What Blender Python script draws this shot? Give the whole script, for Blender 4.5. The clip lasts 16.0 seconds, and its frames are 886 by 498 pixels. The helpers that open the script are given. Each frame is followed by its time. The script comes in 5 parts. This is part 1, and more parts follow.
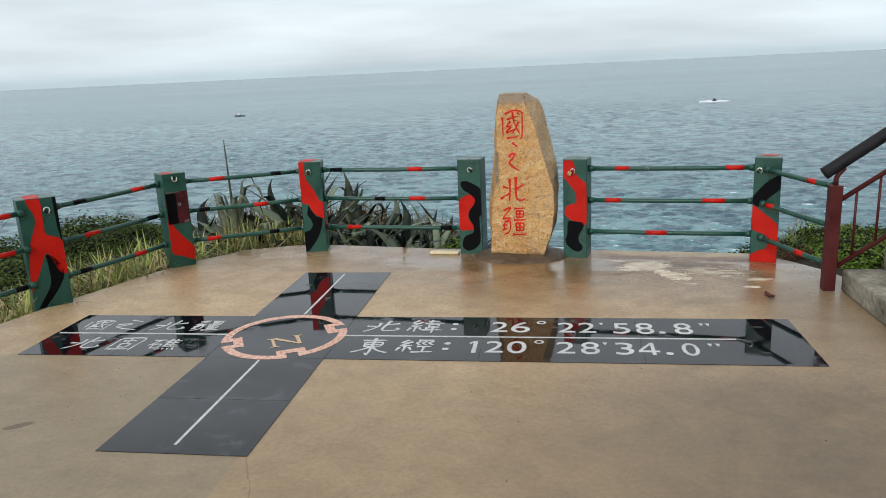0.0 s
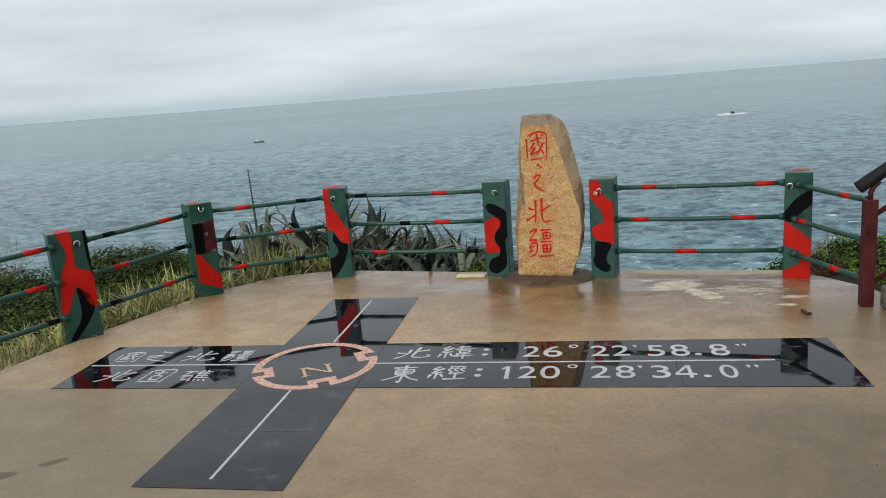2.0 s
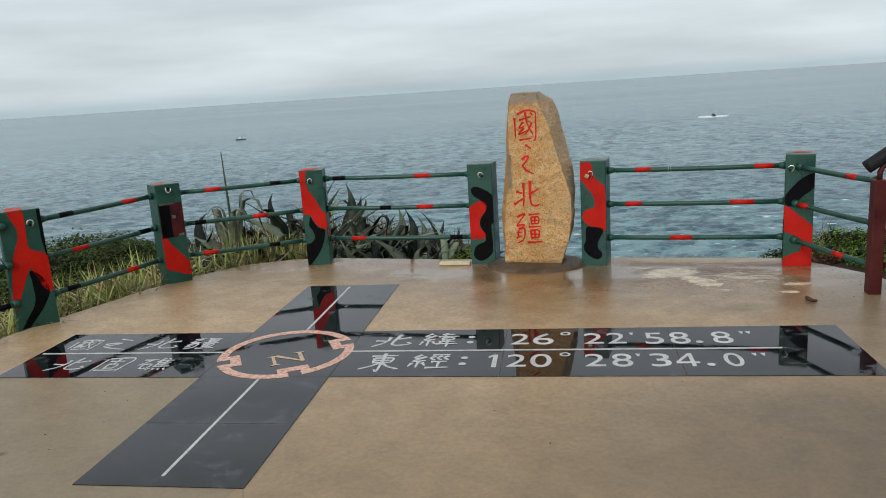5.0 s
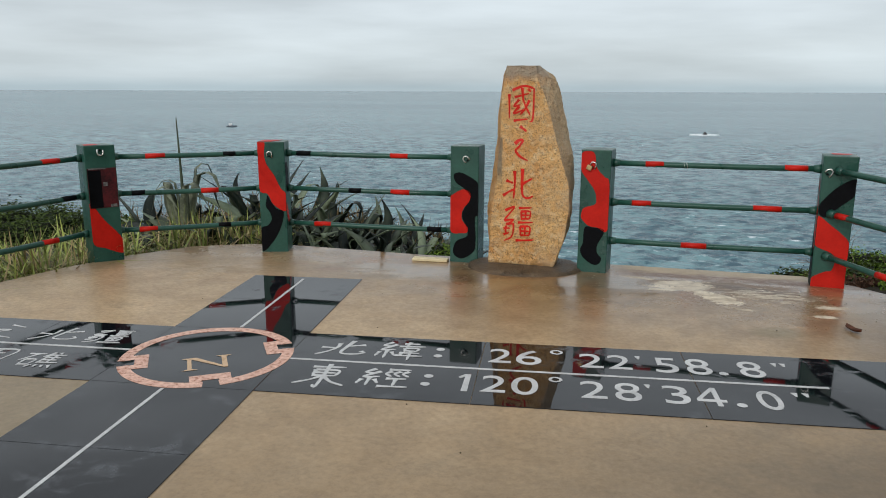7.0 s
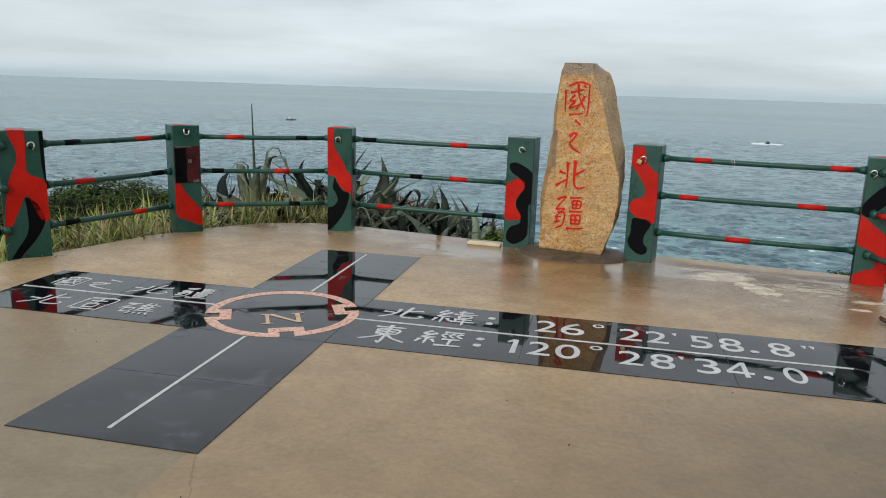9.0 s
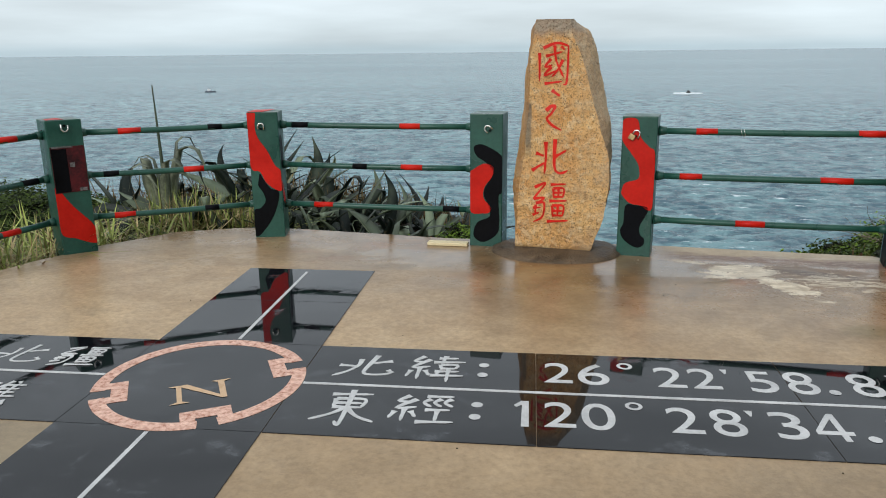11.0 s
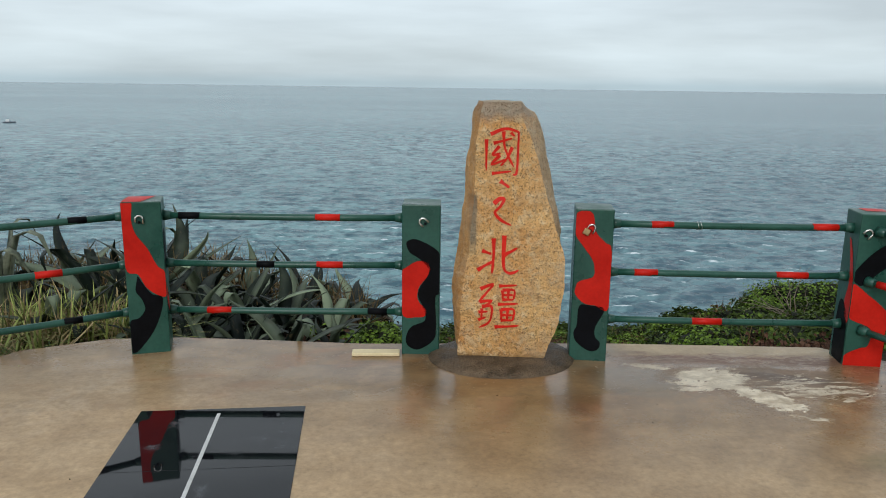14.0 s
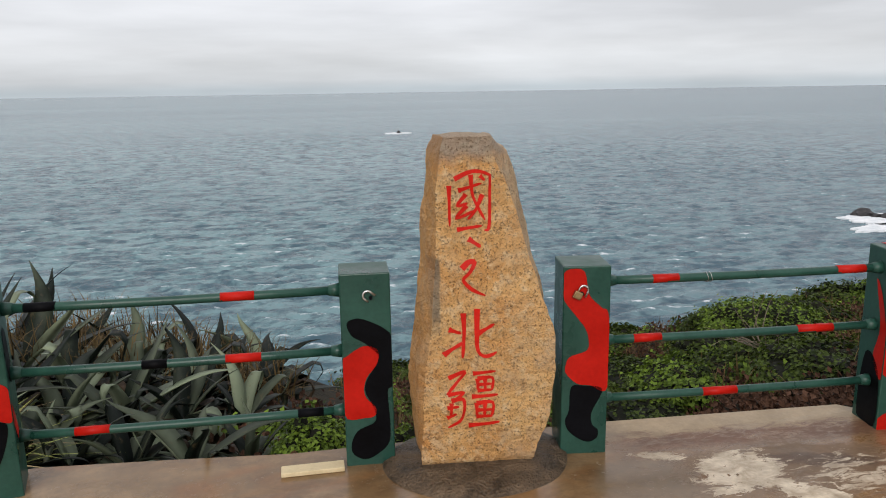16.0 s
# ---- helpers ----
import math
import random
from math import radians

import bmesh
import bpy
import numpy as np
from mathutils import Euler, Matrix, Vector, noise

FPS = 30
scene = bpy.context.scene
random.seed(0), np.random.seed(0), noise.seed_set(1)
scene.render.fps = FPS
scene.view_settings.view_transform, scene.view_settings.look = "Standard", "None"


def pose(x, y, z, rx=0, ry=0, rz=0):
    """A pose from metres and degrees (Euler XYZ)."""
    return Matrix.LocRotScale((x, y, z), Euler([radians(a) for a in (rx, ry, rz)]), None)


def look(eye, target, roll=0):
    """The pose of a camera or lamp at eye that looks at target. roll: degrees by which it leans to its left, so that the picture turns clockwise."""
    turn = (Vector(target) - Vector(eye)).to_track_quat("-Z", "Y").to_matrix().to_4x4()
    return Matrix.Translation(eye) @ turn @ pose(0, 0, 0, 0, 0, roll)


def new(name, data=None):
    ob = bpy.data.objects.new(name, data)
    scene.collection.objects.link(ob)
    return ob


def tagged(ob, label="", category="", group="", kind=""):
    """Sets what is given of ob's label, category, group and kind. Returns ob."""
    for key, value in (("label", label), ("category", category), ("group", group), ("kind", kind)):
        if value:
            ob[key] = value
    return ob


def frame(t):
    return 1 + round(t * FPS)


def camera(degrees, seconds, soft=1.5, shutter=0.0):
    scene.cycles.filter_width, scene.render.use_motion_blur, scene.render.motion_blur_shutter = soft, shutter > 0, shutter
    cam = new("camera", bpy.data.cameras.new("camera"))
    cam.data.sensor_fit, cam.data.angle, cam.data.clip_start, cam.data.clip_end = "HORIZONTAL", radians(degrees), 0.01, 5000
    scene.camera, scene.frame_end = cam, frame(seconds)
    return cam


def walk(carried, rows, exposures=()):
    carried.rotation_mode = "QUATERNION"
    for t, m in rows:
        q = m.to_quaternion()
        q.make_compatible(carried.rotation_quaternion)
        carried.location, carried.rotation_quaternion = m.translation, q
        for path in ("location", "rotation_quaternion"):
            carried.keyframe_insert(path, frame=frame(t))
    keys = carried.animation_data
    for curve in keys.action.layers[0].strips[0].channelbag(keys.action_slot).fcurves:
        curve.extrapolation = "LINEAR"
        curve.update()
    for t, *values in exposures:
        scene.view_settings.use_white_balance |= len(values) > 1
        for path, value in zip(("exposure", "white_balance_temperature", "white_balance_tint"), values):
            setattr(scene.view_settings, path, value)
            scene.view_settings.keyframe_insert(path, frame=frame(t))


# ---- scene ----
cam = camera(61.7, 16.0, 1.0)
PATH = [
    (0, (0.658, -4.247, 1.781), (0.349, -2.33, 1.301), -2.7),
    (0.5, (0.631, -4.241, 1.787), (0.324, -2.314, 1.348), -2.6),
    (1, (0.629, -4.215, 1.797), (0.266, -2.305, 1.329), -4.5),
    (1.5, (0.606, -4.217, 1.814), (0.245, -2.302, 1.365), -3.9),
    (2, (0.594, -4.215, 1.81), (0.233, -2.294, 1.386), -4.4),
    (2.5, (0.605, -4.214, 1.799), (0.266, -2.29, 1.37), -3.9),
    (3, (0.6, -4.208, 1.798), (0.269, -2.289, 1.346), -4.4),
    (3.5, (0.59, -4.179, 1.809), (0.265, -2.263, 1.339), -4.3),
    (3.7, (0.586, -4.182, 1.794), (0.256, -2.266, 1.323), -4.6),
    (5.8, (0.464, -3.237, 1.472), (0.212, -1.296, 1.06), -1.7),
    (6, (0.452, -3.048, 1.441), (0.261, -1.103, 1.014), -1.0),
    (6.5, (0.441, -2.959, 1.376), (0.202, -1.009, 1.0), -0.2),
    (7, (0.459, -2.99, 1.348), (0.185, -1.055, 0.921), 0.2),
    (7.5, (0.51, -3.043, 1.312), (0.131, -1.127, 0.877), 1.3),
    (8, (0.519, -3.184, 1.312), (0.197, -1.248, 0.922), 2.4),
    (8.5, (0.494, -3.328, 1.275), (0.127, -1.413, 0.83), 1.6),
    (9, (0.493, -3.381, 1.3), (0.086, -1.471, 0.869), 1.9),
    (9.5, (0.482, -3.274, 1.307), (0.137, -1.354, 0.868), 0.5),
    (9.7, (0.458, -3.115, 1.304), (0.142, -1.189, 0.87), -0.2),
    (11.8, (-0.087, -2.167, 1.347), (-0.142, -0.25, 0.781), 1.2),
    (12, (-0.123, -2.18, 1.328), (-0.024, -0.25, 0.814), -0.2),
    (12.5, (-0.246, -2.26, 1.32), (-0.101, -0.332, 0.809), 0.3),
    (13, (-0.323, -2.094, 1.387), (-0.155, -0.189, 0.8), -0.0),
    (13.5, (-0.385, -1.798, 1.536), (-0.192, 0.121, 1.006), -0.2),
    (14, (-0.538, -1.518, 1.599), (-0.322, 0.422, 1.163), 0.8),
    (14.5, (-0.659, -1.216, 1.652), (-0.302, 0.719, 1.293), 0.1),
    (15, (-0.543, -0.954, 1.683), (-0.17, 0.972, 1.296), 0.1),
    (15.5, (-0.571, -0.694, 1.706), (-0.191, 1.23, 1.315), 0.5),
    (16, (-0.658, -0.41, 1.706), (-0.165, 1.481, 1.28), -0.9),
]
EXPOSURES = [(0, 0.2, 6500, 10), (0.5, 0.0, 6500, 10), (3.5, -0.02, 6500, 10), (7, -0.07, 6500, 10), (9, 0.02, 6500, 10), (12, 0.18, 6370, 9), (13.5, 0.16, 6400, 9), (14, 0.0, 6350, 8), (14.5, -0.2, 6400, 11), (15, -0.1, 6650, 15), (15.5, 0.0, 6800, 17), (16, 0.06, 6880, 18)]
walk(cam, [(t, look(eye, target, roll)) for t, eye, target, roll in PATH], EXPOSURES)

# ---- world and light ----
world = bpy.data.worlds.new("overcast_sky")
scene.world = world
world.use_nodes = True
wn, wl = world.node_tree.nodes, world.node_tree.links
wn.clear()
w_out = wn.new("ShaderNodeOutputWorld")
w_bg = wn.new("ShaderNodeBackground")
w_sky = wn.new("ShaderNodeTexSky")
w_sky.sky_type, w_sky.sun_disc = "NISHITA", False
w_sky.sun_elevation, w_sky.sun_rotation = radians(50), radians(200)
w_co = wn.new("ShaderNodeTexCoord")
w_sep = wn.new("ShaderNodeSeparateXYZ")
wl.new(w_co.outputs["Generated"], w_sep.inputs[0])
w_ramp = wn.new("ShaderNodeValToRGB")
w_stops = ((0.0, (0.45, 0.555, 0.61)), (0.012, (0.57, 0.655, 0.70)), (0.05, (0.605, 0.675, 0.715)), (0.2, (0.645, 0.70, 0.735)), (1.0, (0.82, 0.86, 0.90)))
for pos, _ in w_stops[1:-1]:
    w_ramp.color_ramp.elements.new(pos)
for k, (pos, col) in zip(w_ramp.color_ramp.elements, w_stops):
    k.position, k.color = pos, (*col, 1)
wl.new(w_sep.outputs["Z"], w_ramp.inputs[0])
w_map = wn.new("ShaderNodeMapping")
w_map.inputs["Scale"].default_value = (1.3, 1.3, 9.0)
wl.new(w_co.outputs["Generated"], w_map.inputs[0])
w_noise = wn.new("ShaderNodeTexNoise")
w_noise.inputs["Scale"].default_value, w_noise.inputs["Detail"].default_value, w_noise.inputs["Roughness"].default_value = 1.7, 5, 0.5
wl.new(w_map.outputs[0], w_noise.inputs["Vector"])
w_cl = wn.new("ShaderNodeMapRange")
w_cl.inputs["From Min"].default_value, w_cl.inputs["From Max"].default_value = 0.33, 0.68
w_cl.inputs["To Min"].default_value, w_cl.inputs["To Max"].default_value = 0.84, 1.20
wl.new(w_noise.outputs["Fac"], w_cl.inputs["Value"])
w_mul = wn.new("ShaderNodeVectorMath")
w_mul.operation = "SCALE"
wl.new(w_ramp.outputs[0], w_mul.inputs[0])
wl.new(w_cl.outputs[0], w_mul.inputs["Scale"])
w_faint = wn.new("ShaderNodeVectorMath")
w_faint.operation = "SCALE"
w_faint.inputs["Scale"].default_value = 0.01
wl.new(w_sky.outputs[0], w_faint.inputs[0])
w_add = wn.new("ShaderNodeVectorMath")
wl.new(w_mul.outputs[0], w_add.inputs[0])
wl.new(w_faint.outputs[0], w_add.inputs[1])
wl.new(w_add.outputs[0], w_bg.inputs["Color"])
w_bg.inputs["Strength"].default_value = 1.0
wl.new(w_bg.outputs[0], w_out.inputs["Surface"])
sun = new("sun", bpy.data.lights.new("sun", "SUN"))
sun.data.energy, sun.data.angle, sun.data.color = 1.7, radians(35), (1, 0.97, 0.93)
sun.matrix_world = look((0, 0, 0), (0.30, 0.80, -0.46))


# ---- materials ----
def principled(name):
    m = bpy.data.materials.new(name)
    m.use_nodes = True
    return m, m.node_tree.nodes, m.node_tree.links, m.node_tree.nodes["Principled BSDF"]


def noise_node(n, l, scale, detail=4, rough=0.55, stretch=(1, 1, 1), distort=0.0):
    co = n.new("ShaderNodeNewGeometry")
    mp = n.new("ShaderNodeMapping")
    mp.inputs["Scale"].default_value = stretch
    l.new(co.outputs["Position"], mp.inputs[0])
    t = n.new("ShaderNodeTexNoise")
    t.inputs["Scale"].default_value, t.inputs["Detail"].default_value = scale, detail
    t.inputs["Roughness"].default_value, t.inputs["Distortion"].default_value = rough, distort
    l.new(mp.outputs[0], t.inputs["Vector"])
    return t.outputs["Fac"]


def mapped(n, l, v, a, b, c=0.0, d=1.0):
    r = n.new("ShaderNodeMapRange")
    for k, x in zip(("From Min", "From Max", "To Min", "To Max"), (a, b, c, d)):
        r.inputs[k].default_value = x
    l.new(v, r.inputs["Value"])
    return r.outputs[0]


def mixed(n, l, fac, a, b):
    m = n.new("ShaderNodeMix")
    m.data_type = "RGBA"
    l.new(fac, m.inputs["Factor"])
    for s, v in ((m.inputs["A"], a), (m.inputs["B"], b)):
        if isinstance(v, tuple):
            s.default_value = (*v, 1)
        else:
            l.new(v, s)
    return m.outputs["Result"]


def maths(n, l, op, a, b=0.0):
    m = n.new("ShaderNodeMath")
    m.operation = op
    for s, v in zip(m.inputs, (a, b)):
        if isinstance(v, (int, float)):
            s.default_value = v
        else:
            l.new(v, s)
    return m.outputs[0]


def bumped(n, l, p, h, strength=0.3, distance=0.01):
    b = n.new("ShaderNodeBump")
    b.inputs["Strength"].default_value, b.inputs["Distance"].default_value = strength, distance
    l.new(h, b.inputs["Height"])
    l.new(b.outputs[0], p.inputs["Normal"])


def worn(name, a, b, scale=3.0, rough=0.5, fine=60.0, bump=0.2, spec=0.16, metal=0.0, distance=0.003, rough_span=0.15):
    """A surface with two scales of variation between the colours a and b."""
    m, n, l, p = principled(name)
    big, small = noise_node(n, l, scale), noise_node(n, l, fine, 3)
    f = mapped(n, l, maths(n, l, "ADD", maths(n, l, "MULTIPLY", big, 0.65), maths(n, l, "MULTIPLY", small, 0.35)), 0.35, 0.65)
    l.new(mixed(n, l, f, a, b), p.inputs["Base Color"])
    l.new(mapped(n, l, big, 0.3, 0.7, rough - rough_span, rough + rough_span), p.inputs["Roughness"])
    p.inputs["Specular IOR Level"].default_value, p.inputs["Metallic"].default_value = spec, metal
    bumped(n, l, p, small, bump, distance)
    return m


def leafy(name, a, b, rough=0.5):
    """Foliage: each leaf takes its own tint between a and b."""
    m, n, l, p = principled(name)
    g = n.new("ShaderNodeNewGeometry")
    v = noise_node(n, l, 1.3, 3)
    f = maths(n, l, "ADD", maths(n, l, "MULTIPLY", g.outputs["Random Per Island"], 0.7), mapped(n, l, v, 0.3, 0.7, -0.1, 0.4))
    l.new(mixed(n, l, f, a, b), p.inputs["Base Color"])
    p.inputs["Roughness"].default_value = rough
    p.inputs["Specular IOR Level"].default_value = 0.12
    return m


def wet_concrete():
    m, n, l, p = principled("wet_concrete")
    sep = n.new("ShaderNodeSeparateXYZ")
    g = n.new("ShaderNodeNewGeometry")
    l.new(g.outputs["Position"], sep.inputs[0])
    x, y = sep.outputs["X"], sep.outputs["Y"]
    big, mid, fine = noise_node(n, l, 0.55, 4), noise_node(n, l, 3.0, 8, 0.68, (1, 1.3, 1), 0.4), noise_node(n, l, 90, 3)
    grit = noise_node(n, l, 30, 6, 0.75)
    wet = mapped(n, l, maths(n, l, "SUBTRACT", maths(n, l, "ADD", y, maths(n, l, "MULTIPLY", big, 2.6)), mapped(n, l, x, 0.2, -1.6, 0.0, 1.1)), 1.6, 3.4)
    dry = mixed(n, l, mapped(n, l, mid, 0.35, 0.68), (0.365, 0.245, 0.128), (0.465, 0.332, 0.190))
    # light fall-off put into the colour: darker towards the near side
    near_dim = mapped(n, l, maths(n, l, "ADD", y, maths(n, l, "MULTIPLY", big, 1.6)), 1.7, -0.1)
    dry = mixed(n, l, maths(n, l, "MULTIPLY", near_dim, 0.75), dry, (0.205, 0.143, 0.078))
    dry = mixed(n, l, mapped(n, l, grit, 0.42, 0.68, 0, 0.6), dry, (0.22, 0.15, 0.08))
    damp = mixed(n, l, mapped(n, l, mid, 0.35, 0.65), (0.085, 0.045, 0.017), (0.215, 0.130, 0.058))
    damp = mixed(n, l, mapped(n, l, noise_node(n, l, 11, 8, 0.7, (0.8, 1.4, 1), 0.6), 0.50, 0.66, 0, 0.55), damp, (0.075, 0.048, 0.024))
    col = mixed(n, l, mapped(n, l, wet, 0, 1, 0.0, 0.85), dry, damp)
    # the older pour beside the near arm is greyer
    panel_l = maths(n, l, "MULTIPLY", mapped(n, l, x, -1.62, -1.64), mapped(n, l, y, 0.01, -0.01))
    panel_n = maths(n, l, "MULTIPLY", mapped(n, l, x, -0.86, -0.88), mapped(n, l, y, -1.2, -1.22))
    col = mixed(n, l, maths(n, l, "MULTIPLY", maths(n, l, "MAXIMUM", panel_l, panel_n), 0.50), col, (0.160, 0.138, 0.090))
    blot = mapped(n, l, noise_node(n, l, 1.1, 6, 0.65, (1, 1.3, 1), 0.8), 0.60, 0.70)
    col = mixed(n, l, maths(n, l, "MULTIPLY", blot, 0.35), col, (0.13, 0.10, 0.06))
    ex = maths(n, l, "POWER", maths(n, l, "ABSOLUTE", maths(n, l, "MULTIPLY", maths(n, l, "SUBTRACT", x, 1.78), 5.5)), 2.0)
    ey = maths(n, l, "POWER", maths(n, l, "ABSOLUTE", maths(n, l, "MULTIPLY", maths(n, l, "SUBTRACT", y, 1.22), 9.0)), 2.0)
    olive = mapped(n, l, maths(n, l, "ADD", maths(n, l, "ADD", ex, ey), maths(n, l, "MULTIPLY", mid, 1.2)), 1.7, 0.6)
    col = mixed(n, l, maths(n, l, "MULTIPLY", olive, 0.6), col, (0.12, 0.095, 0.03))
    # rusty runs along the seaward edge
    rust = maths(n, l, "MULTIPLY", mapped(n, l, noise_node(n, l, 2.2, 5, 0.6, (0.7, 1.6, 1), 0.6), 0.52, 0.66), mapped(n, l, y, 1.7, 2.6))
    col = mixed(n, l, maths(n, l, "MULTIPLY", rust, 0.78), col, (0.22, 0.105, 0.038))
    # bare pale patch where the coating has flaked off
    def blob(cx, cy, ang, a, b, top):
        px, py = maths(n, l, "SUBTRACT", x, cx), maths(n, l, "SUBTRACT", y, cy)
        c, q = math.cos(radians(ang)), math.sin(radians(ang))
        u = maths(n, l, "ADD", maths(n, l, "MULTIPLY", px, c / a), maths(n, l, "MULTIPLY", py, q / a))
        v = maths(n, l, "ADD", maths(n, l, "MULTIPLY", px, -q / b), maths(n, l, "MULTIPLY", py, c / b))
        rr = maths(n, l, "ADD", maths(n, l, "MULTIPLY", u, u), maths(n, l, "MULTIPLY", v, v))
        return mapped(n, l, rr, 0.0, 2.2, top, -0.15)
    def most(*fs):
        out = fs[0]
        for f in fs[1:]:
            out = maths(n, l, "MAXIMUM", out, f)
        return out
    ragged = noise_node(n, l, 6.5, 10, 0.76, (0.8, 1.5, 1), 1.0)
    streaky = noise_node(n, l, 13, 9, 0.74, (0.6, 1.7, 1), 0.8)
    # smooth grey cement film under shallow water
    film = most(blob(0.96, 2.22, -40, 0.27, 0.22, 0.75), blob(3.05, 1.35, 57, 1.5, 0.72, 0.75), blob(1.27, 1.12, 60, 0.13, 0.08, 0.34))
    film = mapped(n, l, maths(n, l, "ADD", film, maths(n, l, "MULTIPLY", mid, 0.5)), 0.50, 0.68)
    col = mixed(n, l, maths(n, l, "MULTIPLY", film, 0.65), col, (0.155, 0.112, 0.068))
    # pale lip and red-brown seam along the seaward edge
    lip_y = maths(n, l, "ADD", maths(n, l, "ADD", y, maths(n, l, "MULTIPLY", x, 0.13)), maths(n, l, "MULTIPLY", maths(n, l, "SUBTRACT", ragged, 0.5), 0.42))
    right_end = mapped(n, l, x, 0.95, 1.15)
    lip = maths(n, l, "MULTIPLY", mapped(n, l, lip_y, 2.80, 2.84), right_end)
    seam = maths(n, l, "MULTIPLY", maths(n, l, "MULTIPLY", mapped(n, l, lip_y, 2.60, 2.70), mapped(n, l, lip_y, 2.90, 2.80)), maths(n, l, "MULTIPLY", right_end, mapped(n, l, streaky, 0.40, 0.52, 0.25, 1.0)))
    col = mixed(n, l, maths(n, l, "MULTIPLY", lip, 0.6), col, (0.40, 0.32, 0.205))
    col = mixed(n, l, maths(n, l, "MULTIPLY", seam, 0.9), col, (0.125, 0.055, 0.028))
    body = most(blob(1.39, 2.21, 38, 0.22, 0.155, 0.60), blob(1.58, 1.92, -58, 0.21, 0.085, 0.60))
    loose = most(blob(1.92, 2.04, -15, 0.42, 0.24, 0.21), blob(1.15, 2.45, -25, 0.16, 0.05, 0.30), blob(2.25, 1.78, 10, 0.11, 0.05, 0.38), blob(2.14, 1.57, 5, 0.07, 0.035, 0.40), blob(1.66, 1.69, -30, 0.16, 0.04, 0.22))
    torn = maths(n, l, "ADD", maths(n, l, "MULTIPLY", maths(n, l, "SUBTRACT", ragged, 0.5), 2.6), maths(n, l, "MULTIPLY", maths(n, l, "SUBTRACT", streaky, 0.5), 1.0))
    flake = most(maths(n, l, "MULTIPLY", mapped(n, l, body, -0.13, 0.02), mapped(n, l, maths(n, l, "ADD", torn, body), 0.235, 0.27)), mapped(n, l, maths(n, l, "ADD", streaky, loose), 0.665, 0.70, 0, 0.9))
    flake = maths(n, l, "MULTIPLY", flake, mapped(n, l, most(body, loose), -0.14, -0.05))
    around = maths(n, l, "ADD", ragged, most(blob(1.85, 2.15, -20, 0.42, 0.24, 0.26), blob(1.45, 2.2, -40, 0.45, 0.3, 0.12)))
    col = mixed(n, l, maths(n, l, "MULTIPLY", mapped(n, l, around, 0.46, 0.62), 0.75), col, (0.15, 0.095, 0.055))
    dark = maths(n, l, "ADD", ragged, blob(1.82, 2.20, -20, 0.28, 0.07, 0.34))
    col = mixed(n, l, maths(n, l, "MULTIPLY", mapped(n, l, dark, 0.56, 0.70), 0.85), col, (0.085, 0.05, 0.03))
    worn_film = mixed(n, l, mapped(n, l, noise_node(n, l, 9, 8, 0.7, (1, 1.4, 1), 0.5), 0.38, 0.62), (0.36, 0.29, 0.20), (0.66, 0.58, 0.44))
    col = mixed(n, l, maths(n, l, "MULTIPLY", flake, 0.88), col, worn_film)
    # dead leaf pulp, smudges and a hairline joint
    for cx, cy, ang, a, b in ((-2.23, -0.98, 35, 0.09, 0.035), (-2.44, -1.14, 20, 0.12, 0.05), (2.20, 1.32, -68, 0.075, 0.018)):
        pulp = maths(n, l, "ADD", blob(cx, cy, ang, a, b, 0.62), maths(n, l, "MULTIPLY", streaky, 0.9))
        col = mixed(n, l, maths(n, l, "MULTIPLY", mapped(n, l, pulp, 0.74, 0.90), 0.8), col, (0.07, 0.035, 0.018))
    crack = maths(n, l, "ADD", maths(n, l, "ADD", x, 0.83), maths(n, l, "ADD", maths(n, l, "MULTIPLY", maths(n, l, "ADD", y, 1.215), 0.45), maths(n, l, "MULTIPLY", maths(n, l, "SUBTRACT", mid, 0.5), 0.10)))
    line = maths(n, l, "MULTIPLY", mapped(n, l, maths(n, l, "ABSOLUTE", crack), 0.005, 0.002), mapped(n, l, y, -1.215, -1.225))
    col = mixed(n, l, maths(n, l, "MULTIPLY", line, 0.5), col, (0.11, 0.075, 0.04))
    # the ground towards the steps is darker, broken up by noise
    step_side = maths(n, l, "MULTIPLY", mapped(n, l, maths(n, l, "ADD", x, maths(n, l, "MULTIPLY", big, 1.2)), 0.8, 2.2), mapped(n, l, y, 0.3, -0.4))
    step_side = maths(n, l, "MULTIPLY", step_side, mapped(n, l, mid, 0.30, 0.58, 0.62, 1.0))
    col = mixed(n, l, maths(n, l, "MULTIPLY", step_side, 0.88), col, (0.118, 0.084, 0.048))
    # mottling of the worn coating, at a hand's width and at a finger's
    mottle = maths(n, l, "MULTIPLY", mapped(n, l, noise_node(n, l, 4.2, 9, 0.72, (1, 1.2, 1), 0.5), 0.34, 0.66, 0.87, 1.15), mapped(n, l, noise_node(n, l, 38, 5, 0.7), 0.34, 0.66, 0.91, 1.09))
    tone = n.new("ShaderNodeVectorMath")
    tone.operation = "SCALE"
    l.new(col, tone.inputs[0])
    l.new(mottle, tone.inputs["Scale"])
    col = tone.outputs[0]
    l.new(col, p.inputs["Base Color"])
    l.new(mapped(n, l, wet, 0.0, 1.0, 0.50, 0.30), p.inputs["Coat Weight"])
    p.inputs["Coat IOR"].default_value, p.inputs["Coat Roughness"].default_value = 1.33, 0.28
    r = mapped(n, l, maths(n, l, "ADD", wet, maths(n, l, "MULTIPLY", mid, 0.5)), 0.2, 1.35, 0.62, 0.13)
    pool = maths(n, l, "MULTIPLY", mapped(n, l, noise_node(n, l, 1.5, 7, 0.62, (1, 1.5, 1), 0.5), 0.50, 0.57), mapped(n, l, y, 0.9, 2.0))
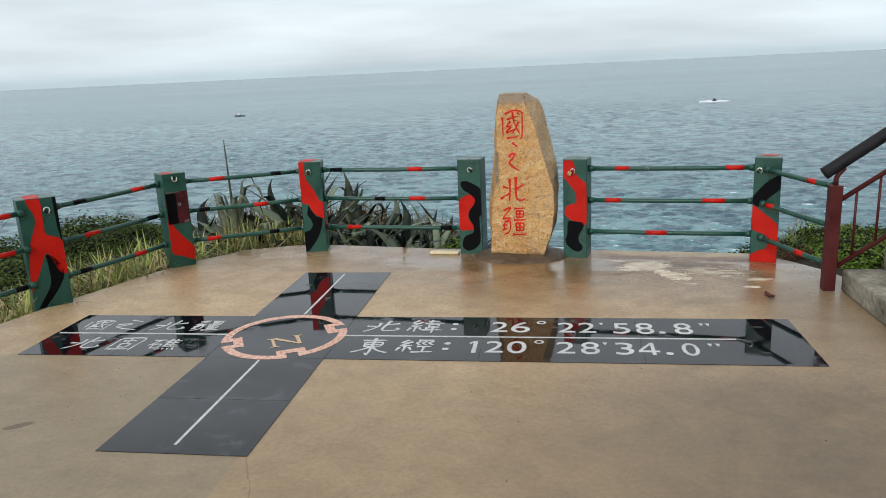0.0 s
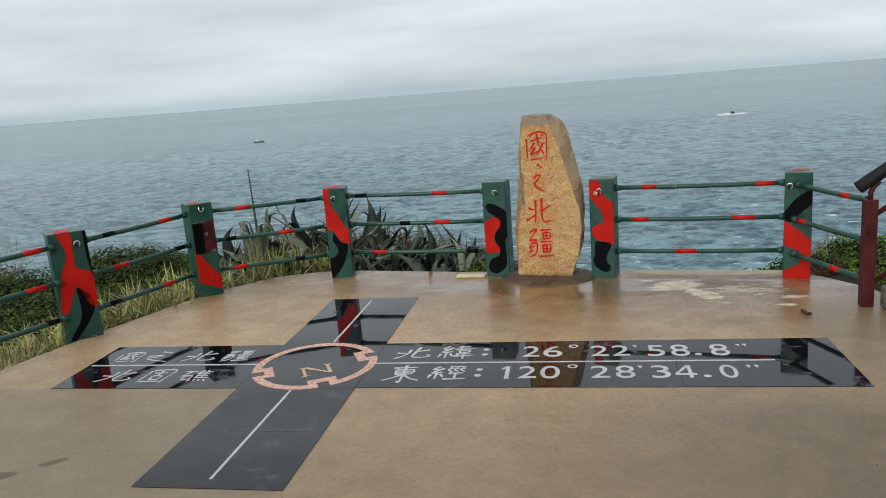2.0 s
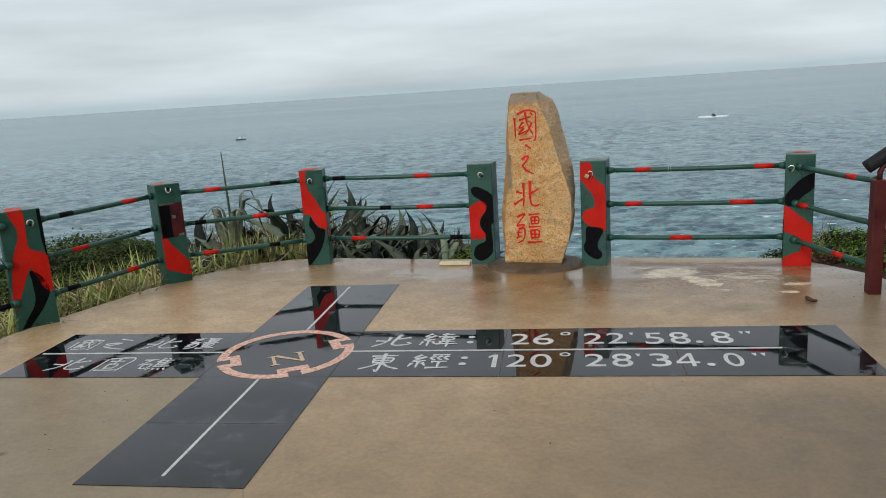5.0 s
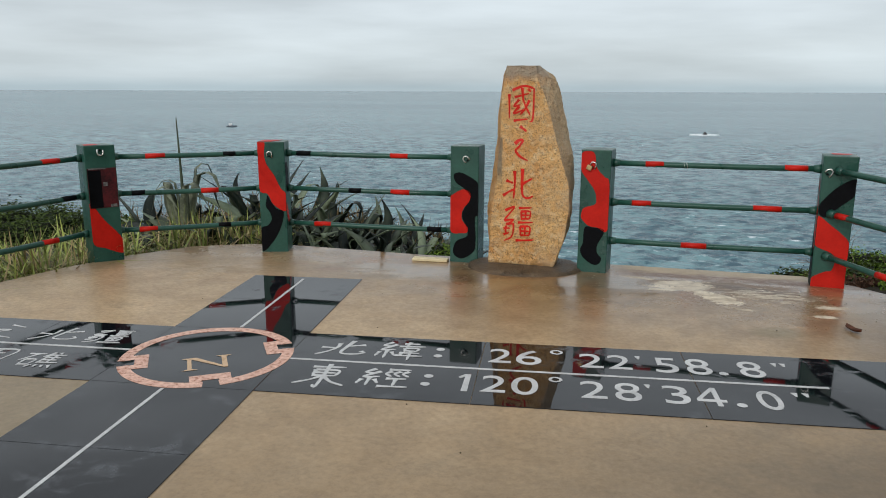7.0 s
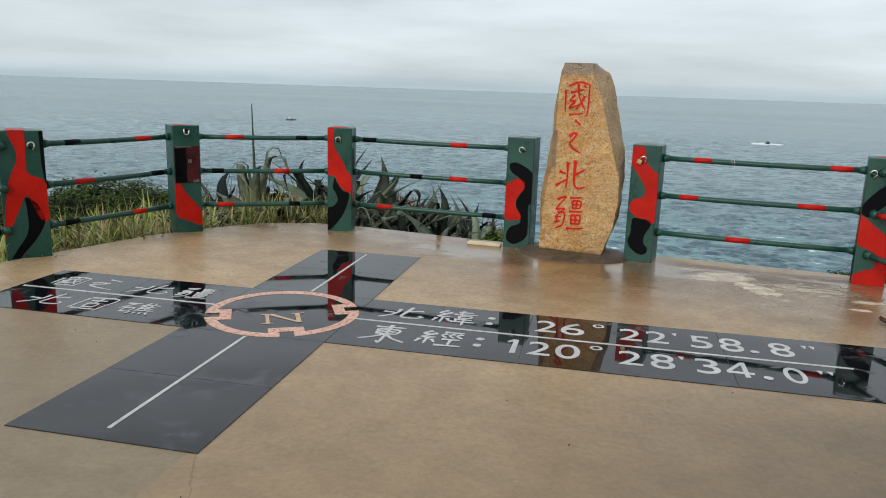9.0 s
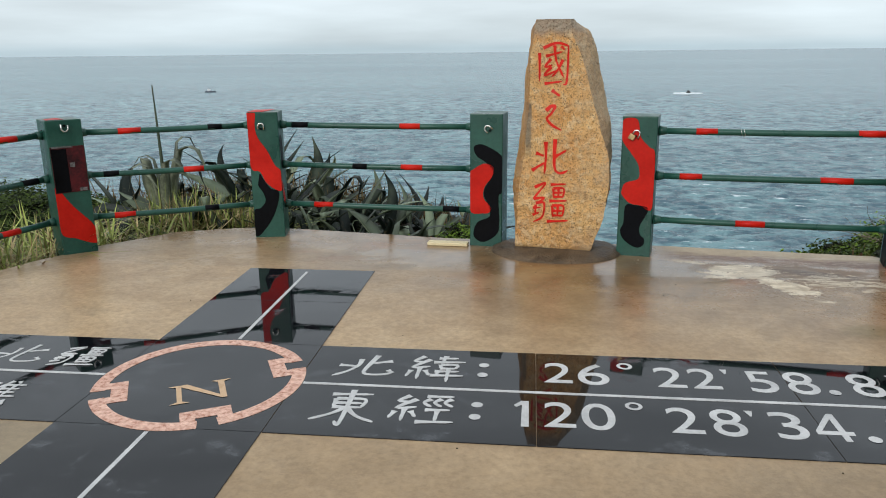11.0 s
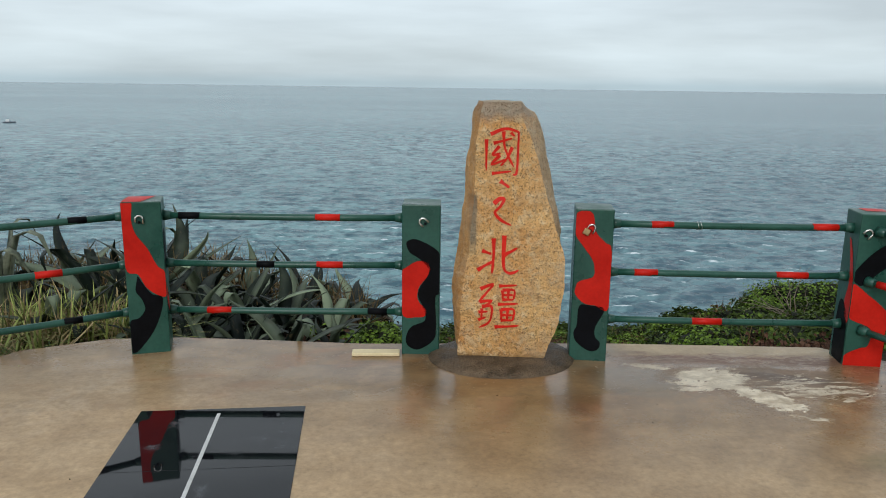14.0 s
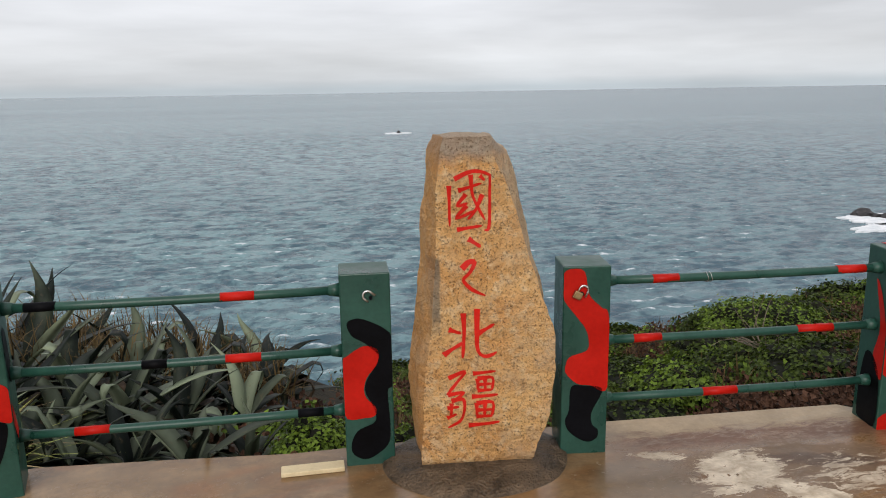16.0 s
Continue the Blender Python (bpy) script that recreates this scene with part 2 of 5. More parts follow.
    r = maths(n, l, "SUBTRACT", r, maths(n, l, "MULTIPLY", pool, 0.13))
    r = maths(n, l, "ADD", r, maths(n, l, "MULTIPLY", mapped(n, l, grit, 0.42, 0.62), 0.10))
    rougher = most(lip, seam, flake, mapped(n, l, around, 0.52, 0.62))
    r = maths(n, l, "MAXIMUM", maths(n, l, "ADD", r, maths(n, l, "MULTIPLY", rougher, 0.42)), 0.05)
    l.new(r, p.inputs["Roughness"])
    p.inputs["Specular IOR Level"].default_value = 0.36
    bumped(n, l, p, maths(n, l, "ADD", maths(n, l, "MULTIPLY", fine, 0.5), maths(n, l, "MULTIPLY", grit, 0.6)), 0.12, 0.003)
    return m


def granite_polished():
    m, n, l, p = principled("polished_black_granite")
    film = noise_node(n, l, 2.6, 6, 0.62, (1, 1.5, 1), 1.2)
    spots = noise_node(n, l, 11, 5, 0.65, (1, 1, 1), 0.5)
    speck = noise_node(n, l, 220, 2)
    f = maths(n, l, "MULTIPLY", mapped(n, l, film, 0.53, 0.62), mapped(n, l, spots, 0.46, 0.60))
    base = mixed(n, l, mapped(n, l, speck, 0.5, 0.7), (0.003, 0.0035, 0.0045), (0.011, 0.012, 0.015))
    l.new(mixed(n, l, maths(n, l, "MULTIPLY", f, 0.60), base, (0.060, 0.064, 0.071)), p.inputs["Base Color"])
    l.new(mapped(n, l, maths(n, l, "ADD", f, maths(n, l, "MULTIPLY", film, 0.25)), 0.1, 0.9, 0.025, 0.26), p.inputs["Roughness"])
    p.inputs["Specular IOR Level"].default_value = 0.42
    return m


def stone_tan():
    m, n, l, p = principled("tan_granite_boulder")
    big, mid, fine = noise_node(n, l, 4.5, 4, 0.6), noise_node(n, l, 22, 5, 0.65), noise_node(n, l, 95, 4, 0.75)
    col = mixed(n, l, mapped(n, l, big, 0.35, 0.65), (0.77, 0.475, 0.195), (0.67, 0.325, 0.10))
    col = mixed(n, l, mapped(n, l, mid, 0.48, 0.66, 0, 0.75), col, (0.82, 0.63, 0.37))
    coarse = noise_node(n, l, 46, 4, 0.7)
    col = mixed(n, l, mapped(n, l, coarse, 0.54, 0.66, 0, 0.7), col, (0.27, 0.125, 0.042))
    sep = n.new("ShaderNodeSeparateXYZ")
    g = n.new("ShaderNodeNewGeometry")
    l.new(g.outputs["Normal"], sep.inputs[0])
    sp = n.new("ShaderNodeSeparateXYZ")
    l.new(g.outputs["Position"], sp.inputs[0])
    # the crown is greyer, unweathered stone; the split flank's grey includes painted-in shading
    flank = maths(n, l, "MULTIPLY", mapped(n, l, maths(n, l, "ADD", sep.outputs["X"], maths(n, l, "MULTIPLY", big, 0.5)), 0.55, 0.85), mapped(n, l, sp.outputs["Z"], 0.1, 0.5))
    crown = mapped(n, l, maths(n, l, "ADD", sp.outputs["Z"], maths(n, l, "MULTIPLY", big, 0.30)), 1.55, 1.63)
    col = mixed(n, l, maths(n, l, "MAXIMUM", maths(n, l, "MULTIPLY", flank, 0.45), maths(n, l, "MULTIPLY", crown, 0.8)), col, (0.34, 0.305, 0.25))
    col = mixed(n, l, mapped(n, l, fine, 0.54, 0.64, 0, 0.9), col, (0.115, 0.058, 0.021))
    pit = mapped(n, l, noise_node(n, l, 52, 2, 0.5), 0.70, 0.76)
    col = mixed(n, l, maths(n, l, "MULTIPLY", pit, 0.7), col, (0.05, 0.03, 0.015))
    # long grey scar beside the characters, and the rustier left flank
    edge = maths(n, l, "ADD", sp.outputs["X"], maths(n, l, "MULTIPLY", mid, 0.03))
    scar = maths(n, l, "MULTIPLY", maths(n, l, "MULTIPLY", mapped(n, l, edge, 0.085, 0.095), mapped(n, l, edge, 0.132, 0.124)), maths(n, l, "MULTIPLY", mapped(n, l, sp.outputs["Z"], 0.62, 0.72), mapped(n, l, sp.outputs["Z"], 0.99, 0.975)))
    col = mixed(n, l, maths(n, l, "MULTIPLY", scar, 0.8), col, (0.15, 0.135, 0.105))
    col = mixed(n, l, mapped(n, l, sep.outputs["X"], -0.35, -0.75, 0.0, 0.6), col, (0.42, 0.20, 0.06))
    weathered = mapped(n, l, noise_node(n, l, 8.5, 6, 0.68, (1, 1, 0.8), 0.7), 0.50, 0.64)
    col = mixed(n, l, maths(n, l, "MULTIPLY", weathered, 0.30), col, (0.50, 0.385, 0.245))
    # damp dark foot and a rust-brown stain above it
    foot = mapped(n, l, maths(n, l, "ADD", sp.outputs["Z"], maths(n, l, "MULTIPLY", mid, 0.10)), 0.11, 0.03)
    col = mixed(n, l, maths(n, l, "MULTIPLY", foot, 0.75), col, (0.075, 0.042, 0.020))
    brown = maths(n, l, "MULTIPLY", mapped(n, l, noise_node(n, l, 5.5, 5, 0.65), 0.52, 0.66), mapped(n, l, sp.outputs["Z"], 0.95, 0.15))
    col = mixed(n, l, maths(n, l, "MULTIPLY", brown, 0.55), col, (0.36, 0.165, 0.055))
    pale = maths(n, l, "MULTIPLY", mapped(n, l, sp.outputs["X"], 0.36, 0.56), mapped(n, l, big, 0.42, 0.60))
    col = mixed(n, l, maths(n, l, "MULTIPLY", pale, 0.50), col, (0.60, 0.475, 0.30))
    l.new(col, p.inputs["Base Color"])
    p.inputs["Roughness"].default_value = 0.75
    p.inputs["Specular IOR Level"].default_value = 0.3
    chisel = noise_node(n, l, 13, 5, 0.62, (1, 1, 1), 0.6)
    relief = maths(n, l, "ADD", maths(n, l, "MULTIPLY", chisel, 1.6), maths(n, l, "ADD", mid, maths(n, l, "MULTIPLY", fine, 0.6)))
    bumped(n, l, p, maths(n, l, "SUBTRACT", relief, pit), 1.0, 0.026)
    return m


def sea_water():
    m, n, l, p = principled("sea_water")
    chop = noise_node(n, l, 1.4, 6, 0.66, (0.5, 1, 1), 0.6)
    far_chop = noise_node(n, l, 0.26, 6, 0.70, (0.55, 1, 1), 0.5)
    gust = noise_node(n, l, 0.0035, 4, 0.55, (0.22, 1.4, 1), 0.4)
    g = n.new("ShaderNodeNewGeometry")
    sep = n.new("ShaderNodeSeparateXYZ")
    l.new(g.outputs["Position"], sep.inputs[0])
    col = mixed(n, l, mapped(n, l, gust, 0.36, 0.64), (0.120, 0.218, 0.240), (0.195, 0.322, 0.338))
    # wave shading put into the colour: troughs of the chop turn dark
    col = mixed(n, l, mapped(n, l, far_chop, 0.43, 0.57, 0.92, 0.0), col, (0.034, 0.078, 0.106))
    # duller cloud reflection to the east, painted into the water's colour
    cloud_dim = mapped(n, l, maths(n, l, "DIVIDE", sep.outputs["X"], maths(n, l, "MAXIMUM", sep.outputs["Y"], 20.0)), 0.12, 0.55, 0.0, 0.32)
    col = mixed(n, l, cloud_dim, col, (0.050, 0.090, 0.125))
    crest = maths(n, l, "ADD", sep.outputs["Z"], maths(n, l, "ADD", maths(n, l, "MULTIPLY", chop, 0.7), maths(n, l, "MULTIPLY", far_chop, 1.1)))
    foam = mapped(n, l, crest, -28 + 1.218, -28 + 1.36, 0, 0.88)
    l.new(mixed(n, l, foam, col, (0.62, 0.67, 0.70)), p.inputs["Base Color"])
    l.new(mapped(n, l, foam, 0, 1, 0.25, 0.7), p.inputs["Roughness"])
    p.inputs["IOR"].default_value = 1.33
    p.inputs["Specular IOR Level"].default_value = 0.5
    bumped(n, l, p, maths(n, l, "ADD", chop, maths(n, l, "MULTIPLY", far_chop, 3.0)), 0.6, 0.20)
    return m


CONCRETE = wet_concrete()
GRANITE = granite_polished()
STONE = stone_tan()
SEA = sea_water()
MORTAR = worn("wet_pebble_mortar", (0.026, 0.018, 0.010), (0.165, 0.115, 0.070), 9, 0.5, 75, 1.0, 0.3, 0, 0.02)
STEP = worn("rough_step_concrete", (0.045, 0.040, 0.026), (0.30, 0.275, 0.215), 3.2, 0.75, 26, 0.8, 0.25, 0, 0.015)
GREEN = worn("dark_green_paint", (0.007, 0.043, 0.031), (0.018, 0.076, 0.054), 5, 0.36, 45, 0.2, 0.36)
RED = worn("red_paint", (0.36, 0.007, 0.003), (0.50, 0.012, 0.005), 6, 0.45, 50, 0.12)
BLACK = worn("black_paint", (0.001, 0.0012, 0.0016), (0.004, 0.0045, 0.006), 6, 0.55, 50, 0.12, 0.07)
FADED = worn("faded_maroon_sticker", (0.008, 0.006, 0.007), (0.085, 0.012, 0.014), 9, 0.5, 60, 0.3, rough_span=0.2)
PAPER = worn("torn_paper_scrap", (0.03, 0.03, 0.03), (0.22, 0.21, 0.20), 20, 0.7, 90, 0.2)
MAROON = worn("maroon_paint", (0.048, 0.010, 0.010), (0.080, 0.017, 0.016), 6, 0.42, 60, 0.15)
FOAM_TUBE = worn("black_foam_grip", (0.008, 0.008, 0.009), (0.016, 0.016, 0.017), 10, 0.6, 80, 0.3)
STEEL = worn("worn_steel", (0.50, 0.49, 0.47), (0.68, 0.67, 0.64), 20, 0.28, 90, 0.1, 0.5, 1.0, 0.001, 0.08)
BRASS = worn("dull_brass", (0.30, 0.20, 0.10), (0.46, 0.33, 0.17), 25, 0.4, 90, 0.1, 0.5, 1.0, 0.001, 0.1)
WHITE = worn("white_inlay", (0.36, 0.36, 0.355), (0.56, 0.56, 0.55), 8, 0.4, 70, 0.1)
PINK = worn("pink_granite_inlay", (0.36, 0.15, 0.095), (0.78, 0.53, 0.42), 45, 0.35, 120, 0.15)
GOLD = worn("tan_inlay", (0.46, 0.30, 0.17), (0.56, 0.39, 0.24), 12, 0.35, 90, 0.1)
CARVED = worn("red_carving_paint", (0.42, 0.010, 0.005), (0.62, 0.018, 0.008), 12, 0.5, 90, 0.4)
PLANK = worn("pale_raw_wood", (0.52, 0.42, 0.24), (0.68, 0.58, 0.37), 8, 0.55, 70, 0.2)
SOIL = worn("dark_soil", (0.010, 0.009, 0.005), (0.035, 0.028, 0.016), 1.5, 0.9, 14, 0.8, 0.2, 0, 0.03, 0.05)
ROCK = worn("wet_black_rock", (0.010, 0.010, 0.011), (0.03, 0.03, 0.032), 0.6, 0.5, 6, 0.8, 0.5, 0, 0.1)
SURF = worn("white_surf", (0.55, 0.62, 0.65), (0.85, 0.88, 0.89), 0.5, 0.8, 3, 0.4, 0.3, 0, 0.1, 0.05)
HULL = worn("grey_boat_paint", (0.05, 0.06, 0.08), (0.12, 0.13, 0.15), 0.8, 0.5, 8, 0.1)
CABIN = worn("white_boat_paint", (0.55, 0.56, 0.57), (0.68, 0.69, 0.70), 0.8, 0.5, 8, 0.1)
def agave_skin():
    m, n, l, p = principled("agave_skin")
    info = n.new("ShaderNodeObjectInfo")
    blot, streak = noise_node(n, l, 3.0, 4), noise_node(n, l, 26, 4, 0.6, (1, 1, 0.25))
    tone = maths(n, l, "ADD", maths(n, l, "MULTIPLY", maths(n, l, "POWER", info.outputs["Random"], 3.2), 0.95), mapped(n, l, blot, 0.3, 0.7, -0.15, 0.09))
    col = mixed(n, l, tone, (0.005, 0.010, 0.007), (0.24, 0.295, 0.19))
    col = mixed(n, l, mapped(n, l, streak, 0.60, 0.72, 0, 0.6), col, (0.11, 0.085, 0.045))
    l.new(col, p.inputs["Base Color"])
    p.inputs["Roughness"].default_value = 0.5
    p.inputs["Specular IOR Level"].default_value = 0.16
    bumped(n, l, p, streak, 0.25, 0.003)
    return m


AGAVE = agave_skin()
AGAVE_PALE = worn("pale_agave_skin", (0.035, 0.045, 0.032), (0.23, 0.25, 0.17), 4, 0.5, 30, 0.3, 0.16)
AGAVE_DEAD = worn("withered_agave_skin", (0.006, 0.005, 0.0035), (0.11, 0.075, 0.045), 5, 0.7, 30, 0.5, 0.3, 0, 0.006, 0.08)
GRASS = leafy("long_grass", (0.010, 0.028, 0.005), (0.46, 0.52, 0.15))
TAN_GRASS = leafy("tan_grass", (0.05, 0.032, 0.012), (0.60, 0.46, 0.24))
BRAMBLE = leafy("dry_bramble_leaf", (0.008, 0.004, 0.003), (0.12, 0.062, 0.038), 0.7)
STRAW = leafy("withered_grass", (0.018, 0.013, 0.006), (0.19, 0.13, 0.055), 0.7)
LEAF = leafy("shrub_leaf", (0.003, 0.009, 0.002), (0.078, 0.118, 0.020))
LEAF_BRIGHT = leafy("creeper_leaf", (0.008, 0.022, 0.004), (0.17, 0.27, 0.035))
DEAD_LEAF = worn("brown_dead_leaf", (0.02, 0.010, 0.006), (0.15, 0.055, 0.03), 30, 0.45, 90, 0.3)
# near-black colour that stands for the shade inside a shrub
LEAF_CORE = worn("inner_shade", (0.005, 0.007, 0.003), (0.014, 0.015, 0.008), 4, 0.9, 30, 0.5, 0.2)
TWIG = worn("bare_twig", (0.10, 0.075, 0.055), (0.22, 0.18, 0.14), 8, 0.8, 60, 0.3, 0.3)


# ---- builders ----
def mesh_of(name, verts, faces, material, smooth=False):
    me = bpy.data.meshes.new(name)
    me.from_pydata([tuple(v) for v in verts], [], faces)
    me.materials.append(material)
    if smooth:
        me.shade_smooth()
    me.update()
    return me


def from_bm(name, bm, material, smooth=False):
    bmesh.ops.recalc_face_normals(bm, faces=bm.faces)
    me = bpy.data.meshes.new(name)
    bm.to_mesh(me)
    bm.free()
    me.materials.append(material)
    if smooth:
        me.shade_smooth()
    return me


def part(name, bm, material, parent, label="", smooth=False):
    """Links a bmesh, or a mesh, as one object under a thing or a part."""
    ob = new(name, from_bm(name, bm, material, smooth) if isinstance(bm, bmesh.types.BMesh) else bm)
    ob.parent = parent
    return tagged(ob, label)


def block(sx, sy, sz, at=(0, 0, 0), bevel=0.0, segments=2):
    bm = bmesh.new()
    bmesh.ops.create_cube(bm, size=1)
    bmesh.ops.scale(bm, vec=(sx, sy, sz), verts=bm.verts)
    if bevel:
        bmesh.ops.bevel(bm, geom=bm.edges[:], offset=bevel, segments=segments, affect="EDGES", profile=0.5)
    bmesh.ops.translate(bm, vec=at, verts=bm.verts)
    return bm


def tube(points, radius, sides=12, taper=None, bm=None):
    """A swept tube through the points."""
    bm = bm or bmesh.new()
    pts = [Vector(p) for p in points]
    rings, up = [], None
    for i, p in enumerate(pts):
        way = (pts[min(i + 1, len(pts) - 1)] - pts[max(i - 1, 0)]).normalized()
        ref = Vector((0, 0, 1)) if abs(way.z) < 0.9 else Vector((0, 1, 0))
        up = (up - way * up.dot(way)).normalized() if up else way.cross(ref).normalized()
        side = way.cross(up)
        r = radius if taper is None else radius + (taper - radius) * i / (len(pts) - 1)
        rings.append([bm.verts.new(p + (up * math.cos(a) + side * math.sin(a)) * r) for a in (2 * math.pi * k / sides for k in range(sides))])
    for a, b in zip(rings, rings[1:]):
        for k in range(sides):
            bm.faces.new((a[k], a[(k + 1) % sides], b[(k + 1) % sides], b[k]))
    bm.faces.new(rings[0][::-1])
    bm.faces.new(rings[-1])
    return bm


def catmull(points, closed=True, steps=5):
    n, out = len(points), []
    for i in range(n if closed else n - 1):
        p = [Vector((*points[(i + k) % n if closed else min(max(i + k, 0), n - 1)], 0)) for k in (-1, 0, 1, 2)]
        for s in range(steps):
            t = s / steps
            out.append(0.5 * ((2 * p[1]) + (p[2] - p[0]) * t + (2 * p[0] - 5 * p[1] + 4 * p[2] - p[3]) * t * t + (3 * p[1] - p[0] - 3 * p[2] + p[3]) * t ** 3))
    if not closed:
        out.append(Vector((*points[-1], 0)))
    return out


def prism(outline, low, high):
    """A flat slab with the outline (x, y) between two heights."""
    bm = bmesh.new()
    face = bm.faces.new([bm.verts.new((p[0], p[1], low)) for p in outline])
    top = bmesh.ops.extrude_face_region(bm, geom=[face])["geom"]
    bmesh.ops.translate(bm, vec=(0, 0, high - low), verts=[v for v in top if isinstance(v, bmesh.types.BMVert)])
    return bm


def empty(name, at=(0, 0, 0), rz=0.0):
    ob = new(name)
    ob.matrix_world = pose(*at, 0, 0, rz)
    return ob


# ---- ground, sea, platform ----
def ground_height(x, y):
    s = max(0.0, y - 2.6, -3.4 - x)
    left = -0.22 - 0.12 * min(s, 5.5) - 0.33 * max(0.0, x + 2.5) * min(1.0, max(0.0, (y - 3.5) / 4.5)) + 0.18 * math.exp(-((x + 2.2) / 1.1) ** 2 - ((y - 5.0) / 0.9) ** 2) + 0.18 * math.exp(-((x + 3.3) / 0.6) ** 2 - ((y - 4.4) / 0.6) ** 2)
    far = max(0.0, y - 8.4, -7.5 - x)
    left -= 0.75 * far + 0.02 * far * far
    t = max(0.0, y - 2.9)
    # the seaward slope falls away steeply at first and rises to a shoulder towards the steps
    fan = (x + 0.19) / (max(y, 2.9) + 2.33)
    shoulder = min(1.0, max(0.0, (fan - 0.375) / 0.10))
    shoulder = shoulder * shoulder * (3 - 2 * shoulder)
    right = 0.96 - 0.06 * min(1.0, max(0.0, y - 2.9)) - (0.278 - 0.052 * shoulder - 0.018 * min(1.0, max(0.0, (fan - 0.5) / 0.1))) * (max(y, 2.9) + 2.33)
    far = max(0.0, y - 11.0 + 3.6 * shoulder, x - 8.5)
    right -= 0.9 * far + 0.02 * far * far
    k = min(1.0, max(0.0, (x + 0.4) / 1.2))
    k = k * k * (3 - 2 * k)
    z = left + (right - left) * k
    if x > 3.2 and y < 2.0:
        z += min(2.5, 0.45 * (x - 3.2))
    near = min(1.0, max(0.0, s - 0.2))
    z += near * (1.0 - 0.5 * k) * (0.13 * noise.noise((x * 0.55, y * 0.55, 3.1)) + 0.09 * noise.noise((x * 1.7, y * 1.7, 7.7)))
    return max(z, -31.0)


def build_ground():
    xs = sorted(set([round(-9 + 0.25 * i, 3) for i in range(85)] + [-60, -45, -34, -26, -20, -16, -13, -11, 14, 17, 21, 26, 34, 45, 60]))
    ys = sorted(set([round(-6 + 0.25 * i, 3) for i in range(69)] + [-60, -40, -25, -15, -10, 12.5, 14.5, 17, 20, 24, 30, 38, 50]))
    verts = [(x, y, ground_height(x, y)) for y in ys for x in xs]
    w = len(xs)
    faces = [(j * w + i, j * w + i + 1, (j + 1) * w + i + 1, (j + 1) * w + i) for j in range(len(ys) - 1) for i in range(w - 1)]
    tagged(new("ground", mesh_of("ground", verts, faces, SOIL, True)), "dark overgrown soil of the headland falling to the sea", "ground", kind="structure")


build_ground()


def build_sea():
    """A polar sheet: waves as real relief out to where they are too fine to tell, flat beyond."""
    waves = np.random.RandomState(7)
    radii = np.concatenate([[1.0, 25.0], np.geomspace(58, 650, 800), np.geomspace(720, 8000, 14)])
    ang = np.concatenate([np.linspace(-0.95, 0.95, 1000), np.linspace(0.95, 2 * math.pi - 0.95, 90)[1:-1]])
    sides = len(ang)
    r, a = np.meshgrid(radii, ang, indexing="ij")
    x, y = r * np.sin(a), r * np.cos(a)
    z = np.zeros_like(x)
    for k in range(56):
        lam = 0.6 * (4.6 / 0.6) ** waves.rand()
        th = math.pi * 1.06 + waves.normal(0, 0.42)
        kk = 2 * math.pi / lam
        phase = kk * (x * math.sin(th) + y * math.cos(th)) + waves.rand() * 6.283
        fade = np.clip(1.4 - r / (lam * 130), 0, 1)
        z += 0.0092 * lam ** 0.85 * fade * (np.sin(phase) + 0.35 * np.sin(phase) ** 2 * np.sign(np.sin(phase)))
    z *= 1 + 0.35 * np.sin(x * 0.021 + 1) * np.sin(y * 0.017)
    n_r = len(radii)
    i = np.arange(n_r - 1)[:, None] * sides
    k = np.arange(sides)[None, :]
    k2 = (k + 1) % sides
    quads = np.stack([i + k, i + sides + k, i + sides + k2, i + k2], -1).reshape(-1, 4)
    me = bpy.data.meshes.new("water")
    me.vertices.add(x.size)
    me.vertices.foreach_set("co", np.stack([x, y, z], -1).ravel())
    me.loops.add(quads.size)
    me.loops.foreach_set("vertex_index", quads.ravel())
    me.polygons.add(len(quads))
    me.polygons.foreach_set("loop_start", np.arange(len(quads)) * 4)
    me.update(calc_edges=True)
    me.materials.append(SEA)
    me.shade_smooth()
    ob = tagged(new("water", me), "choppy grey-green sea reaching the hazy horizon", "sea", kind="structure")
    ob.location = (0, 0, -28)


build_sea()

EDGE = [(-3.95, -8), (-3.93, -1.2), (-3.66, 0.45), (-3.44, 1.2), (-3.10, 2.15), (-2.96, 2.60), (-2.62, 3.02), (-2.15, 3.2), (-1.7, 3.2), (-1.1, 3.10), (-0.55, 3.0),
        (0.2, 2.95), (1.05, 2.89), (2.38, 2.72), (2.64, 2.42), (2.86, 1.95), (3.0, 1.45), (5.2, 1.3), (5.2, -8)]


def dip(y):
    """The platform falls slightly towards its seaward edge."""
    return -0.03 * min(1.0, max(0.0, (y - 2.05) / 0.6))


slab = prism(EDGE, -0.5, 0.0)
for y in (2.05, 2.35, 2.65):
    bmesh.ops.bisect_plane(slab, geom=slab.verts[:] + slab.edges[:] + slab.faces[:], plane_co=(0, y, 0), plane_no=(0, 1, 0))
for v in slab.verts:
    if v.co.z > -0.1:
        v.co.z = dip(v.co.y)
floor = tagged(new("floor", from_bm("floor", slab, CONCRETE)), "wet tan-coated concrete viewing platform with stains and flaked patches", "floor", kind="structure")

